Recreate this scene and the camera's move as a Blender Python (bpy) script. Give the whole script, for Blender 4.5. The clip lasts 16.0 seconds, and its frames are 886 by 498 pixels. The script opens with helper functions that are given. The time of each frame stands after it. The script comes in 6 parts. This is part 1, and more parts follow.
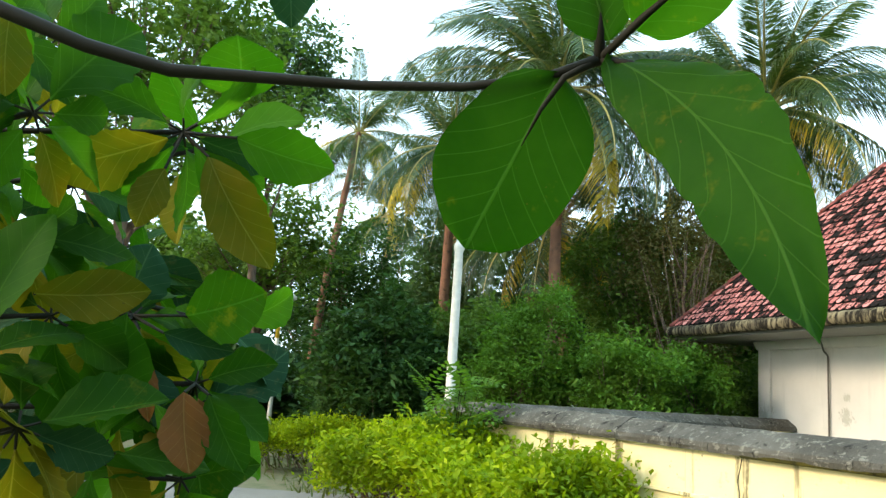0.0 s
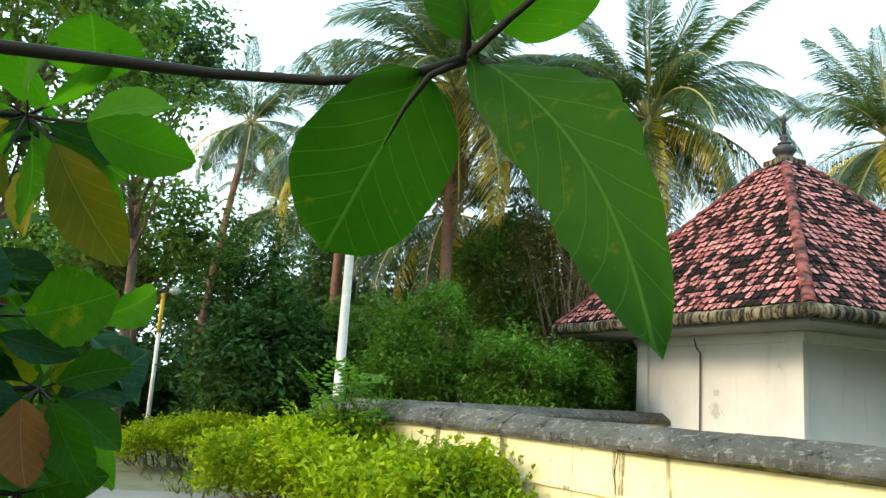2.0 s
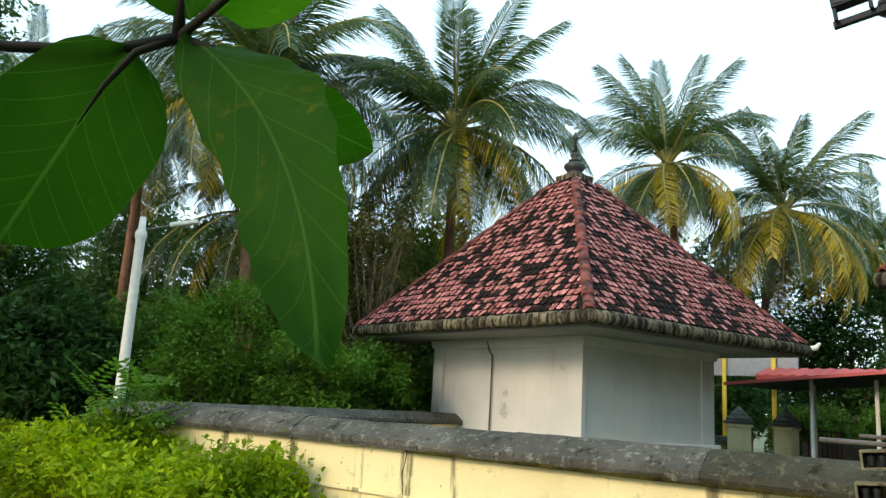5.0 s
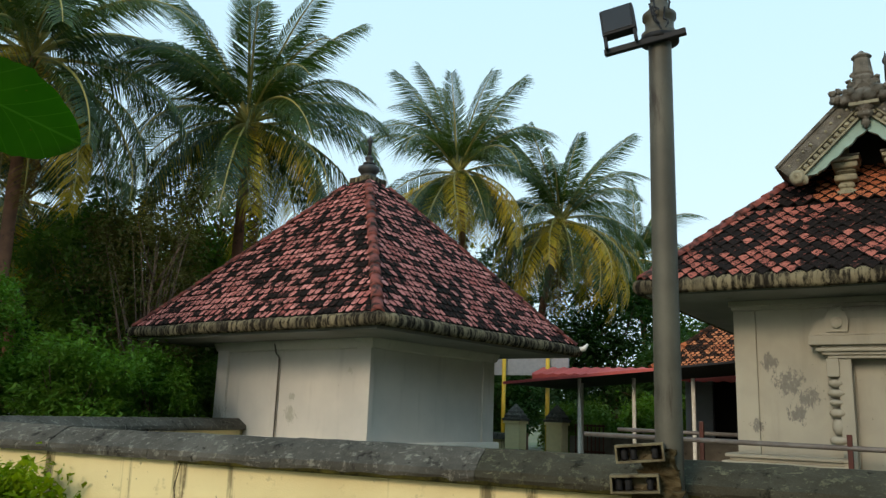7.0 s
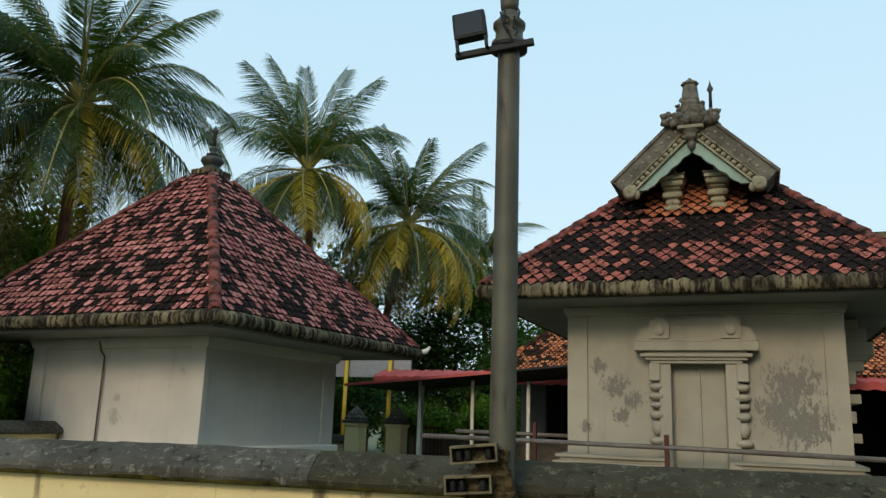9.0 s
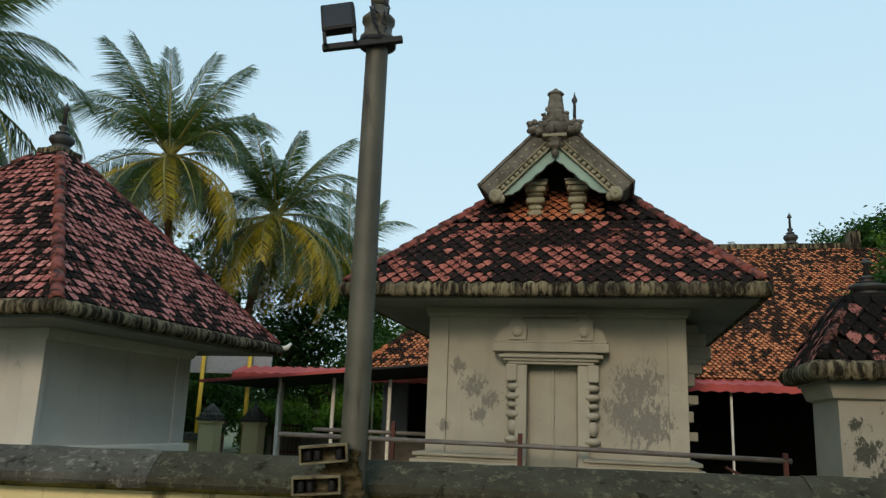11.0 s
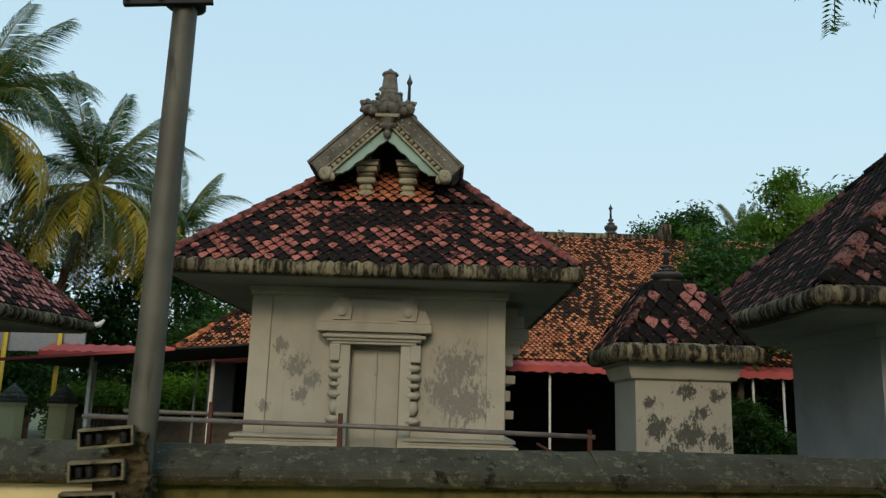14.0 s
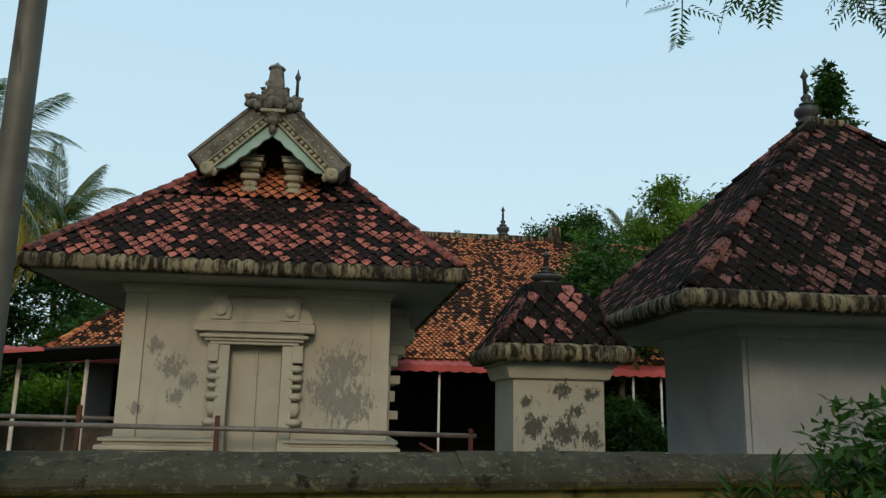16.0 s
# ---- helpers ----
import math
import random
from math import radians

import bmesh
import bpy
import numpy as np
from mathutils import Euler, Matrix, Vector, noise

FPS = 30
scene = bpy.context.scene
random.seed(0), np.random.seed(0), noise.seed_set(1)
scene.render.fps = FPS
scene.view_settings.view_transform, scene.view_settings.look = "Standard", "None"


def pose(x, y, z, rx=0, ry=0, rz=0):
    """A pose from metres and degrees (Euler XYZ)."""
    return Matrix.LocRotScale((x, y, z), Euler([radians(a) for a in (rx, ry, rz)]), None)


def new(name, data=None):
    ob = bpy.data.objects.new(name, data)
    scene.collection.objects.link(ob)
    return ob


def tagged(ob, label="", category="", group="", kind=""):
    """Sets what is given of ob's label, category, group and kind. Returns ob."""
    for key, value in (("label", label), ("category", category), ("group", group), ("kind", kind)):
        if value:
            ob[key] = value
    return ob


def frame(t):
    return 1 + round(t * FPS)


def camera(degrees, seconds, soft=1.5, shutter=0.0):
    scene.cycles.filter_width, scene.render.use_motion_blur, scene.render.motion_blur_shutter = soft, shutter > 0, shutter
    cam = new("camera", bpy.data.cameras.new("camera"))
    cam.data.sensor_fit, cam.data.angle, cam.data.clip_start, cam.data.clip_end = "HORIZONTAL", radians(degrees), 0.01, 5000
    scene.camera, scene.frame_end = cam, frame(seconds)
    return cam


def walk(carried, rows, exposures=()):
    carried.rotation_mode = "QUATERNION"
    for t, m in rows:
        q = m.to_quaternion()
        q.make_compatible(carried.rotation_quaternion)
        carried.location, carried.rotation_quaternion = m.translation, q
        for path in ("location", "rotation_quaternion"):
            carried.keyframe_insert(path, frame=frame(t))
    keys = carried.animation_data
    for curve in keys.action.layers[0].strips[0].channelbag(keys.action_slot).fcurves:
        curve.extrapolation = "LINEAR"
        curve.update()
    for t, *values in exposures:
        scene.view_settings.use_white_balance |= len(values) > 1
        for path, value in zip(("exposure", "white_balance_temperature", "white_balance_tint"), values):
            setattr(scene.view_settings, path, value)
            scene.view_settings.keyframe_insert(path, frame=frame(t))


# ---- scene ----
from itertools import product

cam = camera(59.0, 16.0, soft=1.4)
PATH = [
    (0.0, 0.088, 0.053, 1.579, 49.29, 9.84, -3.79),
    (0.5, 0.083, 0.071, 1.584, 46.91, 10.00, -3.87),
    (1.0, 0.084, 0.076, 1.586, 44.95, 9.96, -3.71),
    (1.5, 0.086, 0.088, 1.593, 42.93, 9.93, -3.59),
    (2.0, 0.088, 0.096, 1.594, 41.42, 10.02, -3.63),
    (2.5, 0.089, 0.109, 1.604, 39.42, 10.08, -3.96),
    (3.0, 0.091, 0.115, 1.606, 37.04, 10.28, -4.10),
    (3.5, 0.098, 0.124, 1.606, 34.36, 10.47, -3.95),
    (4.0, 0.116, 0.130, 1.594, 32.37, 10.64, -3.68),
    (6.3, 0.154, 0.219, 1.624, 18.23, 11.45, -2.57),
    (6.5, 0.159, 0.220, 1.623, 16.70, 11.54, -2.36),
    (7.0, 0.159, 0.237, 1.631, 12.22, 11.72, -1.99),
    (7.5, 0.169, 0.267, 1.621, 8.25, 11.99, -2.02),
    (8.0, 0.173, 0.286, 1.620, 5.72, 12.11, -1.94),
    (10.5, 0.213, 0.359, 1.640, -6.47, 12.50, -2.06),
    (11.0, 0.239, 0.364, 1.639, -8.85, 12.44, -2.07),
    (11.5, 0.266, 0.377, 1.641, -11.52, 12.31, -2.05),
    (12.0, 0.296, 0.381, 1.642, -13.66, 12.05, -1.99),
    (12.5, 0.340, 0.378, 1.638, -16.21, 11.75, -1.85),
    (13.0, 0.368, 0.373, 1.633, -18.05, 11.53, -1.79),
    (13.5, 0.397, 0.373, 1.638, -19.52, 11.38, -1.83),
    (14.0, 0.445, 0.371, 1.647, -20.51, 11.40, -1.70),
    (14.5, 0.491, 0.368, 1.652, -22.17, 11.42, -1.43),
    (15.0, 0.535, 0.359, 1.661, -23.94, 11.46, -1.26),
    (15.5, 0.588, 0.330, 1.666, -25.78, 11.46, -1.14),
    (16.0, 0.633, 0.327, 1.666, -27.85, 11.52, -1.09),
]
walk(cam, [(t, pose(x, y, z, 90 + pitch, roll, yaw)) for t, x, y, z, yaw, pitch, roll in PATH],
     exposures=[(0.0, 1.68), (2.0, 1.62), (4.0, 1.36), (6.5, 0.44), (8.0, 0.18), (11.0, 0.02), (13.0, 0.0), (16.0, -0.03)])

# ---- light: a hazy late afternoon, a soft low sun behind the camera ----
SUN_FROM = Vector((-0.36, -0.84, 0.42)).normalized()
sun = new("sun", bpy.data.lights.new("sun", "SUN"))
sun.data.energy, sun.data.angle, sun.data.color = 1.25, radians(16), (1.0, 0.80, 0.56)
sun.rotation_euler = SUN_FROM.to_track_quat("Z", "Y").to_euler()
world = bpy.data.worlds.new("sky")
scene.world = world
world.use_nodes = True
sky = world.node_tree.nodes.new("ShaderNodeTexSky")
sky.sky_type, sky.sun_disc = "NISHITA", False
sky.sun_elevation = math.asin(SUN_FROM.z)
sky.sun_rotation = math.atan2(SUN_FROM.x, SUN_FROM.y)
sky.air_density, sky.dust_density, sky.ozone_density = 1.0, 3.0, 1.5
world.node_tree.nodes["Background"].inputs["Strength"].default_value = 0.12
haze = world.node_tree.nodes.new("ShaderNodeMix")
haze.data_type = "RGBA"
haze.inputs[0].default_value = 0.8
# hazy air: whiter towards the horizon, bluer overhead
coord = world.node_tree.nodes.new("ShaderNodeTexCoord")
split = world.node_tree.nodes.new("ShaderNodeSeparateXYZ")
world.node_tree.links.new(coord.outputs["Generated"], split.inputs[0])
air = world.node_tree.nodes.new("ShaderNodeMix")
air.data_type = "RGBA"
air.inputs[6].default_value = (6.3, 7.8, 8.3, 1.0)
air.inputs[7].default_value = (3.9, 6.9, 8.8, 1.0)
world.node_tree.links.new(split.outputs[2], air.inputs[0])
world.node_tree.links.new(air.outputs[2], haze.inputs[7])
world.node_tree.links.new(sky.outputs[0], haze.inputs[6])
world.node_tree.links.new(haze.outputs[2], world.node_tree.nodes["Background"].inputs["Color"])

# ---- materials ----
class Tree:
    """A node material under construction."""

    def __init__(self, name):
        self.mat = bpy.data.materials.new(name)
        self.mat.use_nodes = True
        self.nt = self.mat.node_tree
        self.bsdf = self.nt.nodes["Principled BSDF"]
        self.out = self.nt.nodes["Material Output"]
        self.pos = self.nt.nodes.new("ShaderNodeNewGeometry")
        self.info = self.nt.nodes.new("ShaderNodeObjectInfo")

    def link(self, a, b):
        self.nt.links.new(a, b)

    def noise(self, scale, detail=4.0, rough=0.55, stretch=None, distortion=0.0):
        n = self.nt.nodes.new("ShaderNodeTexNoise")
        n.inputs["Scale"].default_value, n.inputs["Detail"].default_value = scale, detail
        n.inputs["Roughness"].default_value, n.inputs["Distortion"].default_value = rough, distortion
        vec = self.pos.outputs["Position"]
        if stretch:
            m = self.nt.nodes.new("ShaderNodeMapping")
            m.inputs["Scale"].default_value = stretch
            self.link(vec, m.inputs["Vector"])
            vec = m.outputs[0]
        self.link(vec, n.inputs["Vector"])
        return n.outputs["Fac"]

    def ramp(self, fac, lo, hi):
        r = self.nt.nodes.new("ShaderNodeMapRange")
        r.interpolation_type = "SMOOTHSTEP"
        r.inputs["From Min"].default_value, r.inputs["From Max"].default_value = lo, hi
        self.link(fac, r.inputs["Value"])
        return r.outputs[0]

    def maths(self, op, a, b=None):
        n = self.nt.nodes.new("ShaderNodeMath")
        n.operation = op
        for i, v in enumerate((a, b)):
            if v is None:
                continue
            if isinstance(v, (int, float)):
                n.inputs[i].default_value = v
            else:
                self.link(v, n.inputs[i])
        return n.outputs[0]

    def mix(self, fac, a, b, blend="MIX"):
        n = self.nt.nodes.new("ShaderNodeMix")
        n.data_type, n.blend_type = "RGBA", blend
        for sock, v in ((n.inputs[0], fac), (n.inputs[6], a), (n.inputs[7], b)):
            if isinstance(v, (int, float)):
                sock.default_value = v
            elif isinstance(v, tuple):
                sock.default_value = (*v, 1.0)
            else:
                self.link(v, sock)
        return n.outputs[2]

    def rand(self):
        return self.maths("FRACT", self.maths("ADD", self.info.outputs["Random"], self.pos.outputs["Random Per Island"]))

    def bump(self, height, strength, distance=0.02):
        b = self.nt.nodes.new("ShaderNodeBump")
        b.inputs["Strength"].default_value, b.inputs["Distance"].default_value = strength, distance
        self.link(height, b.inputs["Height"])
        self.link(b.outputs[0], self.bsdf.inputs["Normal"])

    def done(self, colour, rough=0.8, metal=0.0, spec=0.3):
        if isinstance(colour, tuple):
            self.bsdf.inputs["Base Color"].default_value = (*colour, 1)
        else:
            self.link(colour, self.bsdf.inputs["Base Color"])
        if isinstance(rough, (int, float)):
            self.bsdf.inputs["Roughness"].default_value = rough
        else:
            self.link(rough, self.bsdf.inputs["Roughness"])
        self.bsdf.inputs["Metallic"].default_value = metal
        self.bsdf.inputs["Specular IOR Level"].default_value = spec
        return self.mat


def worn(name, base, other, stain, scale=1.2, amount=0.6, fine=14.0, rough=0.85, bump=0.3, metal=0.0, streak=False, spec=0.3):
    """A worn surface: two tones in large patches, stains in smaller ones, and grain."""
    t = Tree(name)
    stretch = (1, 1, 0.16) if streak else None
    c = t.mix(t.ramp(t.noise(scale, 5), 0.35, 0.65), base, other)
    c = t.mix(t.ramp(t.noise(fine * 0.35, 6, 0.65, stretch), 1 - amount, 1 - amount + 0.18), c, stain)
    grain = t.noise(fine * 6, 3)
    c = t.mix(0.25, c, t.mix(grain, (0.25, 0.25, 0.25), (0.75, 0.75, 0.75)), "OVERLAY")
    t.bump(t.maths("ADD", grain, t.noise(fine, 5)), bump, 0.008)
    return t.done(c, rough, metal, spec)


def tile_mat(name, light, mid, dark, dirt, patch):
    """Clay roof tiles, some clean and some black with moss."""
    t = Tree(name)
    r = t.rand()
    c = t.mix(r, light, mid)
    big = t.noise(patch, 3, 0.6)
    black = t.ramp(t.maths("ADD", t.maths("MULTIPLY", r, 0.42), t.maths("ADD", big, t.maths("MULTIPLY", t.noise(9, 4, 0.7), 0.25))), dirt, dirt + 0.06)
    blot = t.ramp(t.noise(42, 5, 0.75), 0.46, 0.54)
    edge = t.ramp(t.noise(7, 5, 0.7), 0.42, 0.54)
    grey = t.mix(t.ramp(t.noise(45, 4, 0.7), 0.35, 0.75), tuple(v * 0.7 for v in dark), tuple(v * 2.4 for v in dark))
    c = t.mix(t.maths("MULTIPLY", blot, edge), c, grey)
    c = t.mix(t.maths("MULTIPLY", black, t.ramp(t.noise(17, 3), 0.25, 0.42)), c, grey)
    t.bump(t.noise(60, 4), 0.35, 0.006)
    return t.done(c, 0.9, 0, 0.06)


def leaf_mat(name, a, b, glow=0.35, rough=0.5, old=None, spec=0.14):
    """Leaves: colour varies leaf by leaf, and light shines through."""
    t = Tree(name)
    r = t.rand()
    c = t.mix(r, a, b)
    c = t.mix(t.ramp(t.noise(1.1, 3), 0.4, 0.7), c, tuple(v * 0.7 for v in a))
    if old:
        c = t.mix(t.ramp(r, 0.86, 0.97), c, old)
    t.done(c, rough, 0, spec)
    tr = t.nt.nodes.new("ShaderNodeBsdfTranslucent")
    t.link(t.mix(1.0, c, (1.3, 1.35, 0.6), "MULTIPLY"), tr.inputs["Color"])
    mx = t.nt.nodes.new("ShaderNodeMixShader")
    mx.inputs[0].default_value = glow
    t.link(t.bsdf.outputs[0], mx.inputs[1])
    t.link(tr.outputs[0], mx.inputs[2])
    t.link(mx.outputs[0], t.out.inputs["Surface"])
    return t.mat


def veined(name, blade, blade2, vein, glow=0.45):
    """A broad leaf with a pale midrib and side veins, along its own UV."""
    t = Tree(name)
    uv = t.nt.nodes.new("ShaderNodeUVMap")
    sep = t.nt.nodes.new("ShaderNodeSeparateXYZ")
    t.link(uv.outputs[0], sep.inputs[0])
    x = t.maths("ABSOLUTE", sep.outputs[0])
    rib = t.ramp(t.maths("MULTIPLY", x, -1.0), -0.035, -0.012)
    w = t.maths("SUBTRACT", sep.outputs[1], t.maths("MULTIPLY", t.maths("POWER", x, 0.8), 0.32))
    saw = t.maths("ABSOLUTE", t.maths("SUBTRACT", t.maths("FRACT", t.maths("MULTIPLY", w, 7.0)), 0.5))
    side = t.ramp(t.maths("MULTIPLY", saw, -1.0), -0.04, -0.012)
    c = t.mix(t.ramp(t.noise(14, 4), 0.3, 0.7), blade, blade2)
    c = t.mix(t.maths("MULTIPLY", t.maths("ADD", t.noise(70, 4, 0.7), 0.0), 0.35), c, tuple(v * 0.55 for v in blade))
    r = t.info.outputs["Random"]
    c = t.mix(t.maths("MULTIPLY", r, 0.55), c, tuple(v * 0.45 for v in blade))
    c = t.mix(t.ramp(t.maths("ADD", t.maths("MULTIPLY", r, 0.3), t.noise(24, 4, 0.7)), 0.82, 1.0), c, (blade[0] * 2.6 + 0.03, blade[1] * 1.15, blade[2]))
    spots = t.ramp(t.noise(120, 2), 0.73, 0.77)
    c = t.mix(t.maths("MULTIPLY", spots, 0.6), c, (0.10, 0.07, 0.02))
    c = t.mix(t.maths("MULTIPLY", side, 0.30), c, vein)
    c = t.mix(t.maths("MULTIPLY", rib, 0.45), c, vein)
    t.bump(t.maths("ADD", side, t.maths("MULTIPLY", rib, 2.0)), 0.35, 0.002)
    t.done(c, 0.6, 0, 0.05)
    tr = t.nt.nodes.new("ShaderNodeBsdfTranslucent")
    t.link(t.mix(1.0, c, (1.3, 1.7, 0.35), "MULTIPLY"), tr.inputs["Color"])
    mx = t.nt.nodes.new("ShaderNodeMixShader")
    mx.inputs[0].default_value = glow
    t.link(t.bsdf.outputs[0], mx.inputs[1])
    t.link(tr.outputs[0], mx.inputs[2])
    t.link(mx.outputs[0], t.out.inputs["Surface"])
    return t.mat


def plain(name, colour, rough=0.6, metal=0.0, spec=0.4, vary=0.25, scale=12):
    t = Tree(name)
    c = t.mix(t.noise(scale, 5), tuple(v * (1 - vary) for v in colour), tuple(min(1, v * (1 + vary)) for v in colour))
    t.bump(t.noise(scale * 8, 3), 0.15, 0.004)
    return t.done(c, rough, metal, spec)


def peeled(name, paint, old, bare, patches, spread=0.0):
    """Whitewashed plaster that has flaked off in patches, each patch a place and a radius."""
    t = Tree(name)
    c = t.mix(t.ramp(t.noise(1.4, 5), 0.3, 0.7), paint, old)
    streaks = t.ramp(t.noise(5, 5, 0.6, (1, 1, 0.12)), 0.55, 0.8)
    c = t.mix(t.maths("MULTIPLY", streaks, 0.35), c, tuple(v * 0.55 for v in old))
    near = None
    for place, radius in patches:
        d = t.nt.nodes.new("ShaderNodeVectorMath")
        d.operation = "DISTANCE"
        t.link(t.pos.outputs["Position"], d.inputs[0])
        d.inputs[1].default_value = place
        g = t.maths("SUBTRACT", 1.0, t.maths("DIVIDE", d.outputs["Value"], radius))
        near = g if near is None else t.maths("MAXIMUM", near, g)
    rough_edge = t.maths("ADD", near, t.maths("MULTIPLY", t.maths("SUBTRACT", t.noise(17, 7, 0.8, (1, 1, 0.5)), 0.5), 3.8))
    flake = t.ramp(rough_edge, 0.42, 0.50)
    c = t.mix(flake, c, t.mix(t.noise(30), bare, tuple(v * 1.7 for v in bare)))
    specks = t.ramp(t.noise(26, 3, 0.6), 0.72, 0.75)
    c = t.mix(t.maths("MULTIPLY", specks, 0.7), c, bare)
    t.bump(t.maths("SUBTRACT", t.maths("MULTIPLY", t.noise(40, 5), 0.5), flake), 0.4, 0.006)
    return t.done(c, 0.9, 0, 0.2)


M_GROUND = worn("soil and dry grass", (0.16, 0.14, 0.08), (0.10, 0.12, 0.05), (0.07, 0.09, 0.03), 0.5, 0.5, 6, 0.95, 0.6)
M_PAVE = worn("concrete paving", (0.20, 0.185, 0.16), (0.15, 0.14, 0.12), (0.08, 0.075, 0.06), 0.8, 0.42, 8, 0.9, 0.35)


def runs(name, base, other, stain):
    """Distemper with long dark rain runs, broken up by grain."""
    t = Tree(name)
    c = t.mix(t.ramp(t.noise(0.9, 5), 0.35, 0.65), base, other)
    run = t.ramp(t.noise(3.4, 4, 0.6, (1, 1, 0.05)), 0.53, 0.60)
    broken = t.ramp(t.noise(22, 6, 0.75, (1, 1, 0.35)), 0.30, 0.52)
    c = t.mix(t.maths("MULTIPLY", t.maths("MULTIPLY", run, broken), 0.85), c, stain)
    blots = t.ramp(t.noise(6, 6, 0.7), 0.60, 0.70)
    c = t.mix(t.maths("MULTIPLY", blots, 0.45), c, tuple(v * 0.45 for v in base))
    chips = t.ramp(t.noise(16, 3, 0.6), 0.70, 0.73)
    c = t.mix(t.maths("MULTIPLY", chips, 0.7), c, (0.20, 0.18, 0.13))
    t.bump(t.maths("ADD", t.noise(80, 3), t.noise(14, 5)), 0.3, 0.008)
    return t.done(c, 0.9, 0, 0.15)


M_YELLOW = runs("yellow distemper", (0.80, 0.68, 0.37), (0.70, 0.58, 0.31), (0.085, 0.065, 0.035))
def cement(name, base, dark, lichen, wet):
    """Old coping cement: wet dark patches, pale lichen blots, scratches and coarse grain."""
    t = Tree(name)
    c = t.mix(t.ramp(t.noise(2.2, 6, 0.65), 0.34, 0.66), base, dark)
    c = t.mix(t.ramp(t.noise(7, 6, 0.7, (1, 1, 0.5)), 1 - wet, 1.1 - wet), c, tuple(v * 0.4 for v in dark))
    c = t.mix(t.maths("MULTIPLY", t.ramp(t.noise(13, 6, 0.8), 0.54, 0.62), 0.75), c, lichen)
    scratch = t.ramp(t.noise(30, 3, 0.6, (0.25, 1.6, 1.6)), 0.66, 0.70)
    c = t.mix(t.maths("MULTIPLY", scratch, 0.6), c, tuple(v * 1.3 for v in lichen))
    grain = t.noise(150, 3)
    c = t.mix(0.5, c, t.mix(grain, (0.12, 0.12, 0.12), (0.88, 0.88, 0.88)), "OVERLAY")
    t.bump(t.maths("ADD", grain, t.maths("MULTIPLY", t.noise(26, 6, 0.7), 2.0)), 0.9, 0.008)
    return t.done(c, 0.95, 0, 0.08)


M_COPING = cement("weathered coping cement", (0.115, 0.106, 0.088), (0.070, 0.064, 0.052), (0.24, 0.225, 0.18), 0.44)
M_COPING_DARK = cement("mossy coping cement", (0.072, 0.066, 0.046), (0.045, 0.041, 0.027), (0.145, 0.138, 0.085), 0.42)
M_LIP = worn("olive moss on the coping lip", (0.075, 0.062, 0.014), (0.04, 0.036, 0.012), (0.014, 0.012, 0.005), 5.0, 0.5, 30, 0.97, 1.0, spec=0.05)
M_MOSSWALL = worn("mossy yellow distemper", (0.17, 0.14, 0.045), (0.10, 0.095, 0.03), (0.03, 0.028, 0.012), 1.5, 0.52, 9, 0.95, 0.5, spec=0.08)
M_WHITE = worn("white limewash", (0.80, 0.76, 0.68), (0.72, 0.69, 0.62), (0.45, 0.43, 0.38), 0.9, 0.28, 5, 0.9, 0.2, streak=True)
CA, SA = math.cos(radians(-20.5)), math.sin(radians(-20.5))


def on_front(ox, oy, u, z, v=0.0):
    return (ox + u * CA - v * SA, oy + u * SA + v * CA, z)


def on_corner(u, z, v=1.1):
    """A point of the corner shrine's front wall."""
    c, k = math.cos(radians(-25.5)), math.sin(radians(-25.5))
    return (-2.97 + u * c - v * k, 10.33 + u * k + v * c, z)


M_PEEL = peeled("flaking limewash", (0.405, 0.375, 0.30), (0.335, 0.31, 0.25), (0.15, 0.142, 0.122),
                [(on_front(3.24, 10.49, 1.12, 2.15), 0.46), (on_front(3.24, 10.49, 1.2, 1.7), 0.46), (on_front(3.24, 10.49, 0.9, 1.85), 0.36), (on_front(3.24, 10.49, -1.02, 2.12), 0.24), (on_front(3.24, 10.49, -1.25, 2.38), 0.16), (on_front(3.24, 10.49, -0.82, 1.95), 0.20), (on_front(3.24, 10.49, -0.95, 1.75), 0.15), (on_front(3.24, 10.49, -1.42, 1.6), 0.12)])
M_STAINED = peeled("stained limewash", (0.58, 0.55, 0.50), (0.51, 0.49, 0.45), (0.30, 0.29, 0.25),
                   [(on_corner(-2.86, 1.50), 0.20), (on_corner(-2.84, 1.78), 0.10), (on_corner(-4.75, 1.35), 0.36), (on_corner(-1.55, 2.2), 0.09)])
M_PEEL_SMALL = peeled("badly flaked limewash", (0.35, 0.32, 0.255), (0.295, 0.27, 0.22), (0.055, 0.054, 0.044),
                      [(on_front(5.35, 7.6, 0.15, 1.75), 0.12), (on_front(5.35, 7.6, 0.35, 1.25), 0.2), (on_front(5.35, 7.6, 0.7, 1.65), 0.14), (on_front(5.35, 7.6, 0.52, 1.9), 0.17), (on_front(5.35, 7.6, 0.85, 1.85), 0.14), (on_front(5.35, 7.6, 0.2, 1.5), 0.22), (on_front(5.35, 7.6, 0.55, 1.45), 0.26), (on_front(5.35, 7.6, 0.85, 1.4), 0.2)])
# Plaster grey, lowered to carry the shadow under the eaves in its colour.
M_SOFFIT = worn("grey plaster with soffit shade", (0.26, 0.25, 0.24), (0.20, 0.195, 0.185), (0.10, 0.095, 0.085), 1.0, 0.4, 6, 0.9, 0.2)
M_EAVE = worn("lichened eave roll", (0.26, 0.215, 0.13), (0.12, 0.10, 0.066), (0.022, 0.018, 0.013), 2.4, 0.60, 40, 0.95, 0.9, streak=True, spec=0.08)
